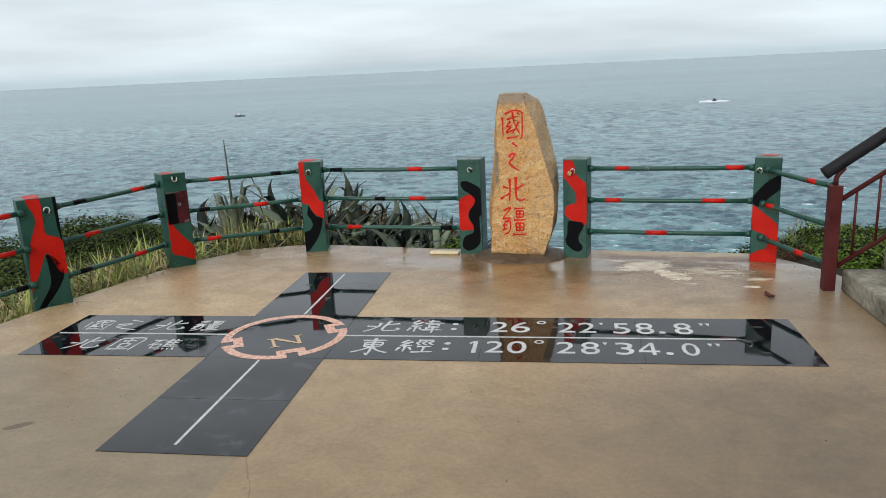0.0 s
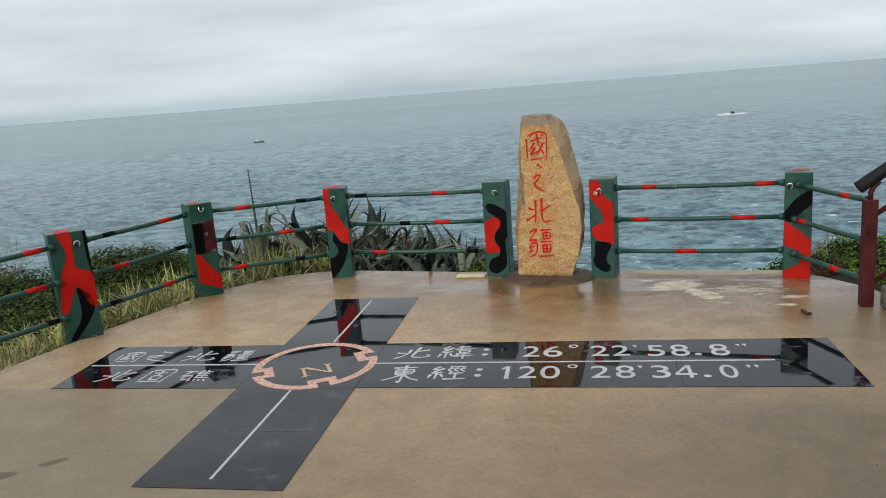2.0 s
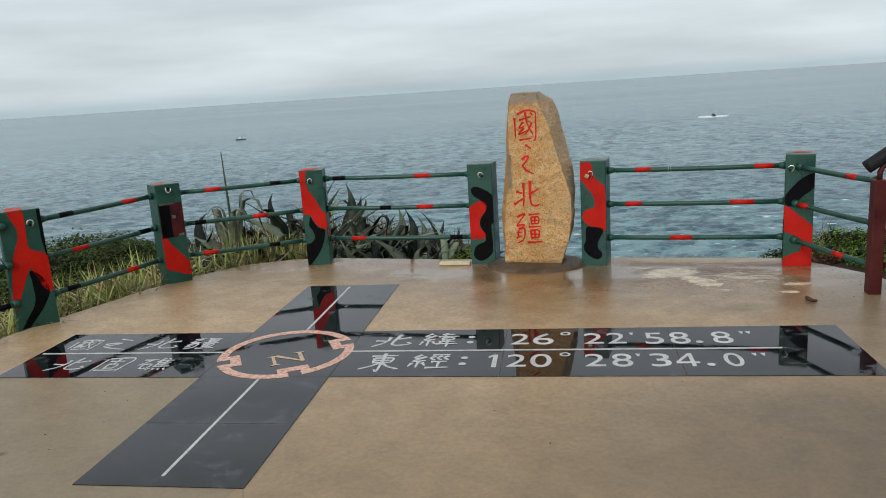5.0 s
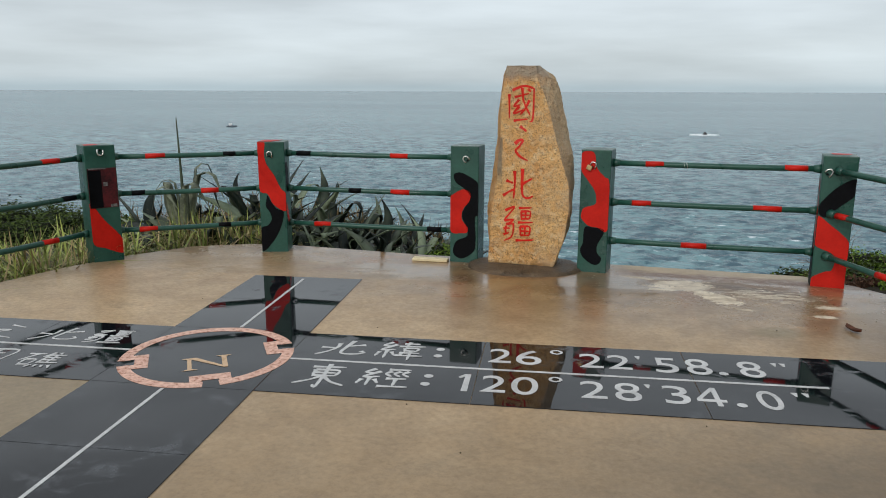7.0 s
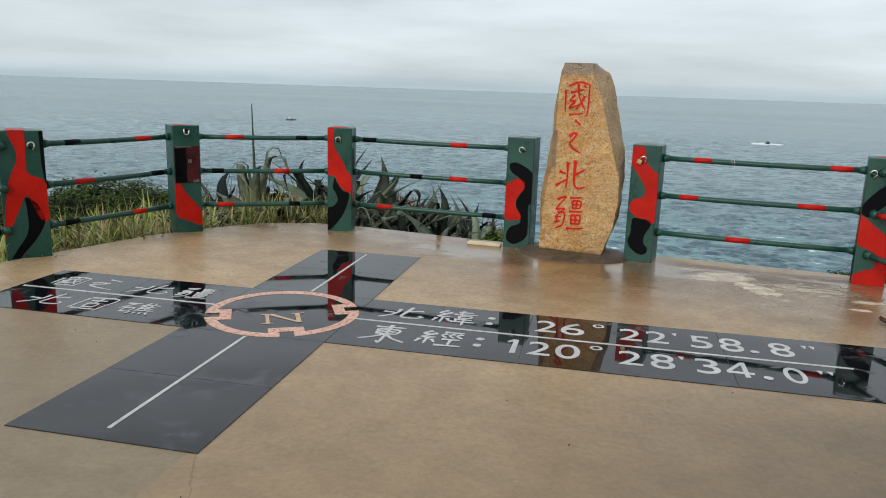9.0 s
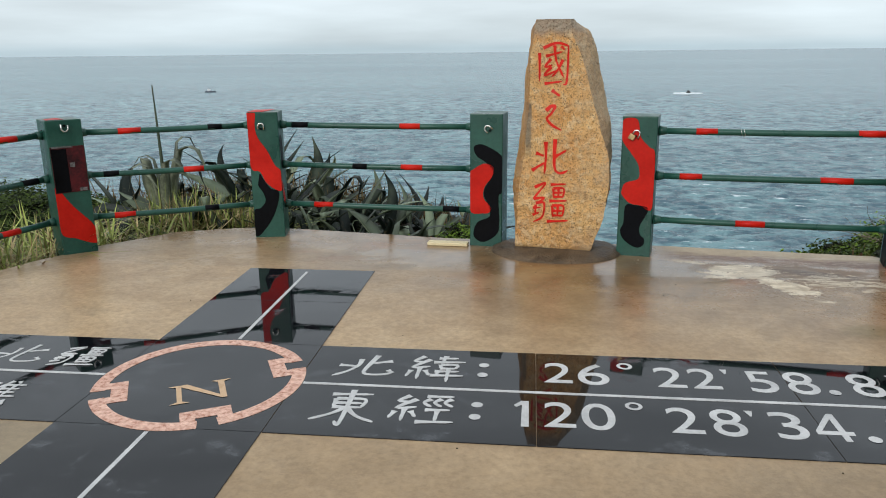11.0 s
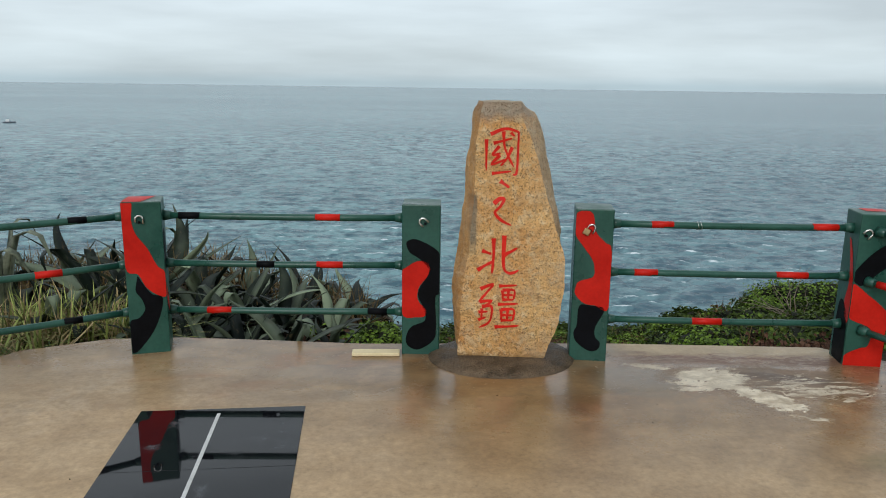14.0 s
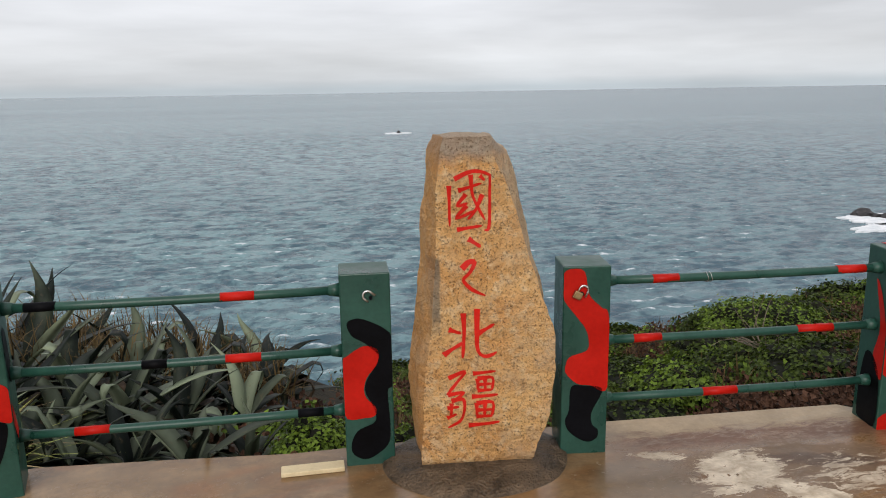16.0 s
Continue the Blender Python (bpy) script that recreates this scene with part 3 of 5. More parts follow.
# ---- granite cross set into the platform ----
cross = tagged(empty("compass_inlay", (0, 0, 0)), "polished black granite cross with white coordinates set in concrete", "floor inlay")
SLABS = [(-3.0, -2.32, 0, 0.81), (-2.32, -1.63, 0, 0.81), (-1.63, -0.83, 0, 0.81), (-0.83, 0.155, 0, 0.81), (0.155, 1.17, 0, 0.81), (1.17, 2.19, 0, 0.81),
         (-1.63, -0.83, 0.81, 1.41), (-1.63, -0.83, 1.41, 2.01), (-1.63, -0.83, -0.61, 0), (-1.63, -0.83, -1.215, -0.61)]
for x0, x1, y0, y1 in SLABS:
    part("granite_slab", block(x1 - x0 - 0.0025, y1 - y0 - 0.0025, 0.03, ((x0 + x1) / 2, (y0 + y1) / 2, -0.011), 0.0008, 1), GRANITE, cross)
TOP = 0.0042
for x0, x1 in ((-2.97, -1.67), (-0.80, 1.766)):
    part("white_line", block(x1 - x0, 0.017, 0.002, ((x0 + x1) / 2, 0.413, TOP + 0.0008)), WHITE, cross, "thin white inlaid line")
for y0, y1 in ((0.85, 1.95), (-1.13, -0.04)):
    part("white_line", block(0.017, y1 - y0, 0.002, (-1.245, (y0 + y1) / 2, TOP + 0.0008)), WHITE, cross, "thin white inlaid line")


def ribbon(bm, pts, w, depth, lift):
    """A brush stroke: a ribbon that swells at its head and tapers to its tail."""
    line = catmull(pts, False, 4)
    n = len(line)
    rows = []
    for i, p in enumerate(line):
        d = (line[min(i + 1, n - 1)] - line[max(i - 1, 0)]).normalized()
        s = i / (n - 1)
        half = w * 0.5 * (0.62 + 0.6 * abs(1 - 1.7 * s) ** 1.5 if s < 0.85 else 0.75 - 3.2 * (s - 0.85))
        q = Vector((-d.y, d.x, 0)) * half
        p = p + Vector((0, 0, lift))
        rows.append([bm.verts.new(p + q), bm.verts.new(p - q), bm.verts.new(p - q - Vector((0, 0, depth))), bm.verts.new(p + q - Vector((0, 0, depth)))])
    for a, b in zip(rows, rows[1:]):
        for k in range(4):
            bm.faces.new((a[k], b[k], b[(k + 1) % 4], a[(k + 1) % 4]))
    bm.faces.new(rows[0])
    bm.faces.new(rows[-1][::-1])


def box_strokes(x0, y0, x1, y1):
    return [[(x0, y1), (x0 + 0.01, y0)], [(x0, y1), (x1, y1 + 0.01), (x1 - 0.02, y0)], [(x0, y0), (x1, y0 + 0.01)]]


THREAD = [[(.26, .97), (.10, .76), (.28, .74)], [(.38, .84), (.10, .50), (.40, .56)], [(.23, .50), (.22, .06)], [(.09, .38), (.03, .14)], [(.33, .40), (.42, .20)]]
GLYPHS = {
    "guo": [[(.07, .74), (.09, .10)], [(.18, .84), (.55, .95), (.88, .90), (.93, .78), (.91, .10), (.80, .02)], [(.24, .04), (.76, .09)], [(.26, .66), (.76, .76)],
            [(.52, .90), (.58, .55), (.82, .18)], [(.72, .88), (.82, .80)], [(.42, .60), (.24, .42), (.46, .46)], [(.44, .42), (.22, .22), (.60, .34)], [(.78, .58), (.62, .34), (.46, .20)]],
    "zhi": [[(.34, 1.0), (.60, .93), (.84, .86)], [(.02, .50), (.30, .60), (.58, .60), (.34, .43), (.08, .30), (.45, .13), (1.0, .02)]],
    "bei_inlaid": [[(.37, .80), (.36, .50), (.22, .22), (.02, .02)], [(.05, .50), (.34, .47)], [(.62, 1.0), (.53, .50), (.50, .20), (.62, .12), (.86, .16), (.99, .27)], [(.90, .76), (.57, .62)], [(.88, .34), (.98, .24)]],
    "bei": [[(.38, .92), (.39, .50), (.36, .03)], [(.12, .60), (.34, .52)], [(.02, .10), (.18, .22), (.38, .34)], [(.63, 1.0), (.62, .40), (.66, .14), (.80, .06), (.99, .14)], [(.64, .52), (.94, .70)]],
    "jiang": [[(.06, .86), (.36, .98), (.22, .80), (.02, .58)], [(.04, .58), (.34, .62), (.12, .47)], [(.10, .48), (.32, .50), (.33, .28), (.26, .12), (.04, .01)], [(.02, .36), (.24, .38)], [(.10, .44), (.09, .22)], [(.02, .18), (.20, .25)],
              [(.50, .95), (.92, .98)], *box_strokes(.58, .66, .86, .86), [(.58, .76), (.84, .77)], [(.72, .86), (.72, .66)], [(.48, .55), (.96, .58)],
              *box_strokes(.56, .20, .86, .44), [(.57, .32), (.84, .33)], [(.71, .44), (.71, .20)], [(.42, .04), (1.0, .09)]],
    "wei": [*THREAD, [(.52, .90), (.86, .92)], [(.64, 1.0), (.60, .76)], [(.44, .73), (1.0, .77)], *box_strokes(.58, .48, .86, .63), [(.50, .36), (.92, .38)], [(.56, .36), (.54, .22)], [(.44, .20), (1.0, .22)], [(.73, .48), (.73, -.03)]],
    "dong": [[(.18, .84), (.84, .88)], *box_strokes(.28, .44, .74, .70), [(.30, .57), (.72, .58)], [(.50, 1.0), (.51, -.04), (.42, .02)], [(.48, .42), (.30, .22), (.02, .04)], [(.53, .40), (.72, .18), (1.0, .04)]],
    "jing": [*THREAD, [(.52, .96), (.94, .98)], [(.60, .86), (.50, .72), (.62, .58)], [(.76, .87), (.66, .73), (.78, .59)], [(.92, .88), (.82, .74), (.95, .60)], [(.54, .46), (.92, .48)], [(.73, .46), (.72, .08)], [(.44, .03), (1.0, .07)]],
    "gu": [[(.12, .88), (.06, .02)], [(.14, .92), (.92, .98), (.90, .40), (.86, -.02)], [(.28, .72), (.74, .75)], [(.51, .88), (.50, .52)], *box_strokes(.36, .22, .66, .50), [(.14, .06), (.84, .09)]],
    "jiao": [[(.02, .86), (.42, .90)], [(.26, .88), (.02, .40)], *box_strokes(.16, .18, .40, .50), [(.60, 1.0), (.46, .68)], [(.56, .84), (.55, .34)], [(.72, 1.0), (.78, .90)], [(.56, .82), (.94, .85)],
             [(.56, .66), (.90, .68)], [(.56, .51), (.90, .53)], [(.52, .34), (1.0, .37)], [(.75, .83), (.74, .36)], [(.48, .18), (.42, .02)], [(.62, .18), (.62, .05)], [(.76, .18), (.80, .05)], [(.90, .20), (.99, .03)]],
}


def put_glyph(name, key, w, h, stroke, depth, material, parent, m, label=""):
    """A written character: its first stroke, which carries the other strokes."""
    first, strokes = None, []
    for k, line in enumerate(GLYPHS[key]):
        bm = bmesh.new()
        ribbon(bm, [(x * w, y * h) for x, y in line], stroke, depth, 0.00012 * k)
        ob = part("stroke" if first else name, bm, material, first or parent, "" if first else label)
        strokes.append(ob)
        if not first:
            first = ob
            ob.matrix_local = m
    return strokes


def typed(text, x0, y0, x1, y1, thick=0.003, weight=0.0):
    """Letters of the built-in font as a mesh, fitted to a rectangle."""
    cu = bpy.data.curves.new("letters", "FONT")
    cu.body, cu.extrude, cu.offset = text, 0.01, weight
    tmp = new("letters", cu)
    bpy.context.view_layer.update()
    me = bpy.data.meshes.new_from_object(tmp.evaluated_get(bpy.context.evaluated_depsgraph_get()))
    bpy.data.objects.remove(tmp)
    co = np.empty(len(me.vertices) * 3)
    me.vertices.foreach_get("co", co)
    co = co.reshape(-1, 3)
    lo, hi = co.min(0), co.max(0)
    co = (co - lo) / np.maximum(hi - lo, 1e-6) * ((x1 - x0), (y1 - y0), thick) + (x0, y0, 0)
    me.vertices.foreach_set("co", co.ravel())
    me.materials.clear()
    me.update()
    return me


def put_typed(text, x0, x1, y0, y1):
    me = typed(text, x0, y0, x1, y1, 0.002, 0.001)
    me.materials.append(WHITE)
    ob = part("digit" if text.isdigit() else "mark", me, WHITE, cross)
    ob.location.z = TOP - 0.0006


for key, x0, x1, y0, y1 in (("bei_inlaid", -.705, -.442, .490, .715), ("wei", -.397, -.148, .480, .735), ("dong", -.694, -.445, .100, .365), ("jing", -.402, -.149, .120, .345),
                            ("guo", -2.868, -2.665, .485, .690), ("zhi", -2.62, -2.42, .485, .690), ("bei_inlaid", -2.317, -2.05, .480, .693), ("jiang", -2.0, -1.78, .480, .690),
                            ("bei_inlaid", -2.758, -2.495, .105, .330), ("gu", -2.43, -2.215, .095, .325), ("jiao", -2.145, -1.92, .100, .310)):
    put_glyph("character", key, x1 - x0, y1 - y0, 0.022 if x0 > -1 else 0.017, 0.002, WHITE, cross, pose(x0, y0, TOP + 0.0014))
for text, x0, x1, y0, y1 in (("2", .190, .305, .512, .707), ("6", .329, .457, .505, .708), ("2", .645, .762, .512, .702), ("2", .785, .900, .512, .704), ("5", 1.012, 1.125, .500, .698), ("8", 1.163, 1.281, .498, .705), ("8", 1.412, 1.529, .500, .707),
                             ("1", .074, .126, .133, .334), ("2", .184, .299, .140, .335), ("0", .323, .446, .133, .338), ("2", .636, .753, .140, .334), ("8", .790, .906, .133, .335), ("3", 1.004, 1.116, .133, .333), ("4", 1.143, 1.270, .135, .336), ("0", 1.408, 1.510, .130, .334)):
    if text == "1":
        one = [(.098, .334), (.070, .297), (.080, .283), (.101, .303), (.099, .133), (.128, .133), (.127, .334)]
        part("digit", prism(one, TOP - 0.0006, TOP + 0.0014), WHITE, cross)
    elif text == "4":
        w, h, a, b = x1 - x0, y1 - y0, 0.62, 0.80
        hook = [(a, 1.0), (0.0, 0.34), (0.0, 0.22), (a, 0.22), (a, 0.345), (0.17, 0.345), (a, 0.80)]
        stem = [(a, 1.0), (a, 0.0), (b, 0.0), (b, 0.22), (1.0, 0.22), (1.0, 0.345), (b, 0.345), (b, 1.0)]
        four = part("digit", prism([(x0 + u * w, y0 + v * h) for u, v in hook], TOP - 0.0006, TOP + 0.0014), WHITE, cross)
        part("stem", prism([(x0 + u * w, y0 + v * h) for u, v in stem], TOP - 0.0006, TOP + 0.0014), WHITE, four)
    else:
        put_typed(text, x0, x1, y0, y1)


def flat_disc(x, y, r, inner=0.0):
    bm = bmesh.new()
    n = 20
    o = [bm.verts.new((x + r * math.cos(2 * math.pi * k / n), y + r * math.sin(2 * math.pi * k / n), TOP + 0.0014)) for k in range(n)]
    if inner:
        i = [bm.verts.new((x + inner * math.cos(2 * math.pi * k / n), y + inner * math.sin(2 * math.pi * k / n), TOP + 0.0014)) for k in range(n)]
        for k in range(n):
            bm.faces.new((o[k], o[(k + 1) % n], i[(k + 1) % n], i[k]))
    else:
        bm.faces.new(o)
    return bm


for x, y in ((-.067, .654), (-.068, .557), (-.071, .284), (-.073, .187), (1.328, .524), (1.325, .157)):
    part("dot", flat_disc(x, y, 0.0225), WHITE, cross)
for x, y in ((.532, .700), (.525, .329)):
    part("degree_ring", flat_disc(x, y, 0.033, 0.018), WHITE, cross)
for x, y in ((.940, .684), (1.600, .684), (1.642, .684), (.944, .312), (1.588, .311), (1.636, .311)):
    part("tick", prism([(x - .015, y + .021), (x + .014, y + .021), (x + .005, y - .021), (x - .003, y - .021)], TOP, TOP + 0.0014), WHITE, cross)

# compass ring, turned to true north
COMPASS = pose(-1.235, 0.402, 0, 0, 0, 27)
RO, RI = 0.432, 0.374


def ring_arc(a0, a1):
    n = 28
    o = [(RO * math.cos(a0 + (a1 - a0) * k / n), RO * math.sin(a0 + (a1 - a0) * k / n)) for k in range(n + 1)]
    i = [(RI * math.cos(a0 + (a1 - a0) * k / n), RI * math.sin(a0 + (a1 - a0) * k / n)) for k in range(n + 1)]
    return prism(o + i[::-1], TOP, TOP + 0.0016)


gap = math.asin(0.040 / RO)
for a0, a1 in ((gap, math.pi - gap), (math.pi + gap, 1.5 * math.pi - gap), (1.5 * math.pi + gap, 2 * math.pi - gap)):
    ob = part("ring_segment", ring_arc(a0, a1), PINK, cross, "speckled pink granite ring segment")
    ob.matrix_local = COMPASS
for turn in (0, 180, 270):
    u = [(0.425, .04), (.35, .04), (.35, -.04), (.425, -.04), (.40, -.095), (.285, -.095), (.285, .095), (.40, .095)]
    ob = part("ring_notch", prism(u, TOP + 0.0003, TOP + 0.0018), PINK, cross, "speckled pink granite notch")
    ob.matrix_local = COMPASS @ pose(0, 0, 0, 0, 0, turn)


def serif_n():
    bm = bmesh.new()
    for o in ([(-.125, .095), (-.05, .095), (.07, -.06), (.07, .075), (.045, .095), (.125, .095), (.095, .075), (.095, -.095), (.075, -.095), (-.075, .075), (-.075, -.075), (-.045, -.095), (-.125, -.095), (-.095, -.075), (-.095, .075)],):
        bm.faces.new([bm.verts.new((x, y, 0)) for x, y in o])
    return bm


ob = part("north_letter", serif_n(), GOLD, cross, "tan serif letter N")
ob.matrix_local = pose(-1.187, 0.293, TOP + 0.0016, 0, 0, 27) @ Matrix.Diagonal((1.0, 0.9, 1.0, 1.0))

# ---- monument stone ----
pad = bmesh.new()
rows = []
for r, z in ((1.0, -0.06), (0.98, -0.018), (0.90, 0.0), (0.75, 0.012), (0.5, 0.02), (0.0, 0.02)):
    rows.append([pad.verts.new((0.30 + 0.45 * r * math.cos(a) * (1 + 0.04 * math.sin(3 * a)), 2.67 + 0.37 * r * math.sin(a), z + (0.006 * noise.noise((7 * r * math.cos(a), 7 * r * math.sin(a), 1.0)) if 0.2 < r < 0.95 else 0))) for a in (2 * math.pi * k / 48 for k in range(48))])
for a, b in zip(rows, rows[1:]):
    for k in range(48):
        pad.faces.new((a[k], a[(k + 1) % 48], b[(k + 1) % 48], b[k]))
bmesh.ops.remove_doubles(pad, verts=pad.verts, dist=0.0005)
tagged(new("mortar_pad", from_bm("mortar_pad", pad, MORTAR, True)), "low round pad of dark wet pebble mortar under the monument", "base")


def build_stone():
    # levels: z, left flank x, front left x, front ridge x, right flank x
    levels = [(-0.03, .075, .050, .488, .515), (-0.005, .060, .030, .512, .540), (0.03, .048, .022, .528, .556), (0.10, .03, .022, .545, .578), (0.24, .012, .033, .585, .622), (0.36, -.002, .036, .610, .640), (0.46, -.004, .044, .622, .654), (0.62, .018, .066, .612, .662), (0.76, .040, .080, .575, .660), (0.80, .046, .083, .560, .652),
              (0.98, .055, .095, .508, .610), (1.12, .066, .100, .468, .570), (1.28, .082, .105, .418, .538), (1.38, .092, .112, .372, .505), (1.44, .10, .118, .362, .47), (1.505, .135, .135, .352, .375)]
    def turn(z):
        """How far the face comes forward to its right, per metre; less towards the top."""
        return 0.21 * min(1.0, max(0.2, (1.5 - z) / 0.9))

    bm = bmesh.new()
    rings = []
    for z, xl, fl, fr, xr in levels:
        t = z / 1.5
        back = 2.96 - 0.10 * t
        if z > 1.4:
            back -= 0.05
        tuck = 0.030 if z < -0.02 else 0.012 if z < 0.01 else 0.0
        pts = [(fl, 2.602 - turn(z) * (fl - 0.1) + tuck), ((fl + fr) / 2, 2.596 - turn(z) * ((fl + fr) / 2 - 0.1) + tuck), (fr, 2.602 - turn(z) * (fr - 0.1) + tuck), ((fr + xr) / 2 + 0.006, 2.68), (xr, 2.81), (xr - .06, back), (xl + .10, back), (xl, 2.76), ((xl + fl) / 2, 2.66)]
        rings.append([bm.verts.new((x, y, z)) for x, y in pts])
    n = len(rings[0])
    for a, b in zip(rings, rings[1:]):
        for k in range(n):
            bm.faces.new((a[k], a[(k + 1) % n], b[(k + 1) % n], b[k]))
    bm.faces.new(rings[0][::-1])
    bm.faces.new(rings[-1])
    bmesh.ops.recalc_face_normals(bm, faces=bm.faces)
    bmesh.ops.subdivide_edges(bm, edges=bm.edges[:], cuts=3, use_grid_fill=True)
    bmesh.ops.subdivide_edges(bm, edges=bm.edges[:], cuts=1, use_grid_fill=True)
    bm.normal_update()
    moves = []
    for v in bm.verts:
        q = v.co * 5
        front = v.normal.y < -0.85
        amp = 0.012 if front else 0.015
        d = amp * noise.fractal(q, 0.8, 2.2, 6)
        # long dark scar on the left flank of the face
        if 0.55 < v.co.z < 0.98 and v.co.x < 0.10 and front:
            d -= 0.006
        moves.append((v, v.normal * d))
    for v, d in moves:
        v.co += d
    bmesh.ops.translate(bm, vec=(0, 0.012, 0), verts=bm.verts)
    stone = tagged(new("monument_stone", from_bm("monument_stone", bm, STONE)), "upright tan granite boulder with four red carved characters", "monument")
    bpy.context.view_layer.update()
    for key, x0, x1, z0, z1, w in (("guo", .142, .352, 1.095, 1.37, .018), ("zhi", .205, .308, .808, 1.065, .023), ("bei", .120, .362, .52, .755, .022), ("jiang", .130, .372, .194, .47, .018)):
        m = pose(x0, 2.60 - turn(z0) * (x0 - 0.1), z0, 90, 0, -math.degrees(math.atan(turn((z0 + z1) / 2))))
        back = m.inverted()
        for ob in put_glyph("carved_character", key, x1 - x0, z1 - z0, w, 0.012, CARVED, stone, m, "red painted carved character"):
            # the paint follows the rough face
            for v in ob.data.vertices:
                sunk = v.co.z < -0.006
                p = m @ v.co
                hit, at, _, _ = stone.ray_cast((p.x, 2.2, p.z), (0, 1, 0))
                if hit:
                    v.co = back @ Vector((p.x, at.y + (0.008 if sunk else -0.0022 - 2 * max(0.0, v.co.z)), p.z))


build_stone()

# ---- painted fence ----
RAIL_Z = (0.80, 0.505, 0.207)
POSTS = {}


def fence_post(key, fl, yaw, w, patches, label):
    """fl: the front face's foot at its left end; yaw: degrees the face is turned; patches: face, material, outline."""
    th = radians(yaw)
    right, back = Vector((math.cos(th), math.sin(th), 0)), Vector((-math.sin(th), math.cos(th), 0))
    dp = 0.225
    centre = Vector((*fl, 0)) + right * w / 2 + back * dp / 2
    root = tagged(empty("fence_post", centre, yaw), label, "fence post", "camouflage fence posts")
    part("shaft", block(w, dp, 0.96, (0, 0, 0.42), 0.006), GREEN, root)
    for face, material, outline in patches:
        if face in ("front", "left", "right"):
            span = w if face == "front" else dp
            pts = [(min(max((p.x - 0.5) * span, -span / 2 + .002), span / 2 - .002), min(max(p.y * 1.033 - 0.03, dip(centre.y) + 0.002), 0.897)) for p in catmull(outline)]
        else:
            pts = [((u - 0.5) * w, (v - 0.5) * dp) for u, v in outline]
        bm = bmesh.new()
        bm.faces.new([bm.verts.new((x, y, 0)) for x, y in pts])
        bmesh.ops.triangulate(bm, faces=bm.faces[:])
        ob = part("paint_patch", bm, material, root, "red paint patch" if material is RED else "black paint patch")
        ob.matrix_local = {"front": pose(0, -dp / 2 - 0.0022, 0, 90), "left": pose(-w / 2 - 0.0022, 0, 0, 90, 0, -90), "right": pose(w / 2 + 0.0022, 0, 0, 90, 0, 90), "top": pose(0, 0, 0.9022)}[face]
    POSTS[key] = (centre, right, back, w, dp, root)
    return root


def shackle(key, u, z, tilt, locked=False):
    """A small steel hasp loop at the head of a post, with or without its padlock."""
    root = POSTS[key][5]
    w, dp = POSTS[key][3:5]
    at = pose((u - 0.5) * w, -dp / 2 - 0.012, z, 0, tilt, 0)
    arc = [(0.021 * math.cos(a), 0, 0.021 * math.sin(a)) for a in (math.pi * k / 10 for k in range(11))]
    loop = part("hasp", tube([(0.021, 0, -0.027)] + arc + [(-0.021, 0, -0.019)], 0.0055, 8), STEEL, root, "bare steel hasp loop", True)
    loop.matrix_local = at
    eye = part("eye_bolt", tube([(0, 0.014, -0.018), (0, -0.006, -0.018)], 0.008, 10), BLACK, root)
    eye.matrix_local = at
    if locked:
        lock = part("padlock", block(0.040, 0.020, 0.036, (-0.017, -0.004, -0.032), 0.004), BRASS, root, "small dull brass padlock")
        lock.matrix_local = at


fence_post("A", (-3.565, .94), 44, 0.285, [("front", RED, [(0.23, 0.9), (0.57, 0.9), (0.58, 0.69), (0.62, 0.61), (1, 0.54), (1, 0.3), (0.8, 0.3), (0.62, 0.42), (0.51, 0.46), (0.23, 0.29), (0.01, 0.17), (0, 0.25), (0.16, 0.54), (0.36, 0.69), (0.38, 0.77)]), ("front", BLACK, [(0.51, 0.45), (0.76, 0.4), (0.9, 0.29), (0.7, 0.17), (0.31, 0.04), (0.22, 0), (0.06, 0), (0.21, 0.08), (0.5, 0.21), (0.52, 0.36)]), ("front", BLACK, [(0.91, 0.9), (1, 0.9), (1, 0.54), (0.92, 0.65), (0.91, 0.77)]), ("top", RED, [(.2, .02), (.6, .02), (.62, .98), (.25, .98)])],
           "green concrete fence post with forked red and black camouflage paint")
fence_post("B", (-3.045, 2.24), 47, 0.225, [("front", RED, [(0, 0.47), (0.44, 0.34), (1, 0.18), (1, 0.07), (0.41, 0.12), (0, 0.18)]), ("top", RED, [(.05, .05), (.55, .1), (.5, .7), (.1, .6)])], "green concrete fence post with red wedge and faded sticker")
fence_post("C", (-1.932, 2.905), 10, 0.222, [("front", RED, [(0, 0.9), (0.27, 0.9), (0.24, 0.8), (0.32, 0.72), (0.59, 0.63), (0.8, 0.53), (1, 0.48), (1, 0.35), (0.79, 0.35), (0.5, 0.4), (0.31, 0.48), (0, 0.53)]), ("front", BLACK, [(0.3, 0.47), (0.4, 0.43), (0.62, 0.36), (0.89, 0.33), (0.73, 0.19), (0.39, 0.07), (0.02, 0.01), (0, 0.19), (0.25, 0.22), (0.42, 0.27), (0.36, 0.33), (0.22, 0.38), (0.26, 0.44)]), ("right", RED, [(0, .42), (.25, .36), (.5, .26), (.3, .24), (0, .34)]), ("right", BLACK, [(.1, .72), (.5, .7), (.6, .5), (.2, .52)]), ("top", RED, [(.01, .02), (.5, .02), (.8, .98), (.1, .98)])],
           "green concrete fence post with slanting red and black camouflage bands")
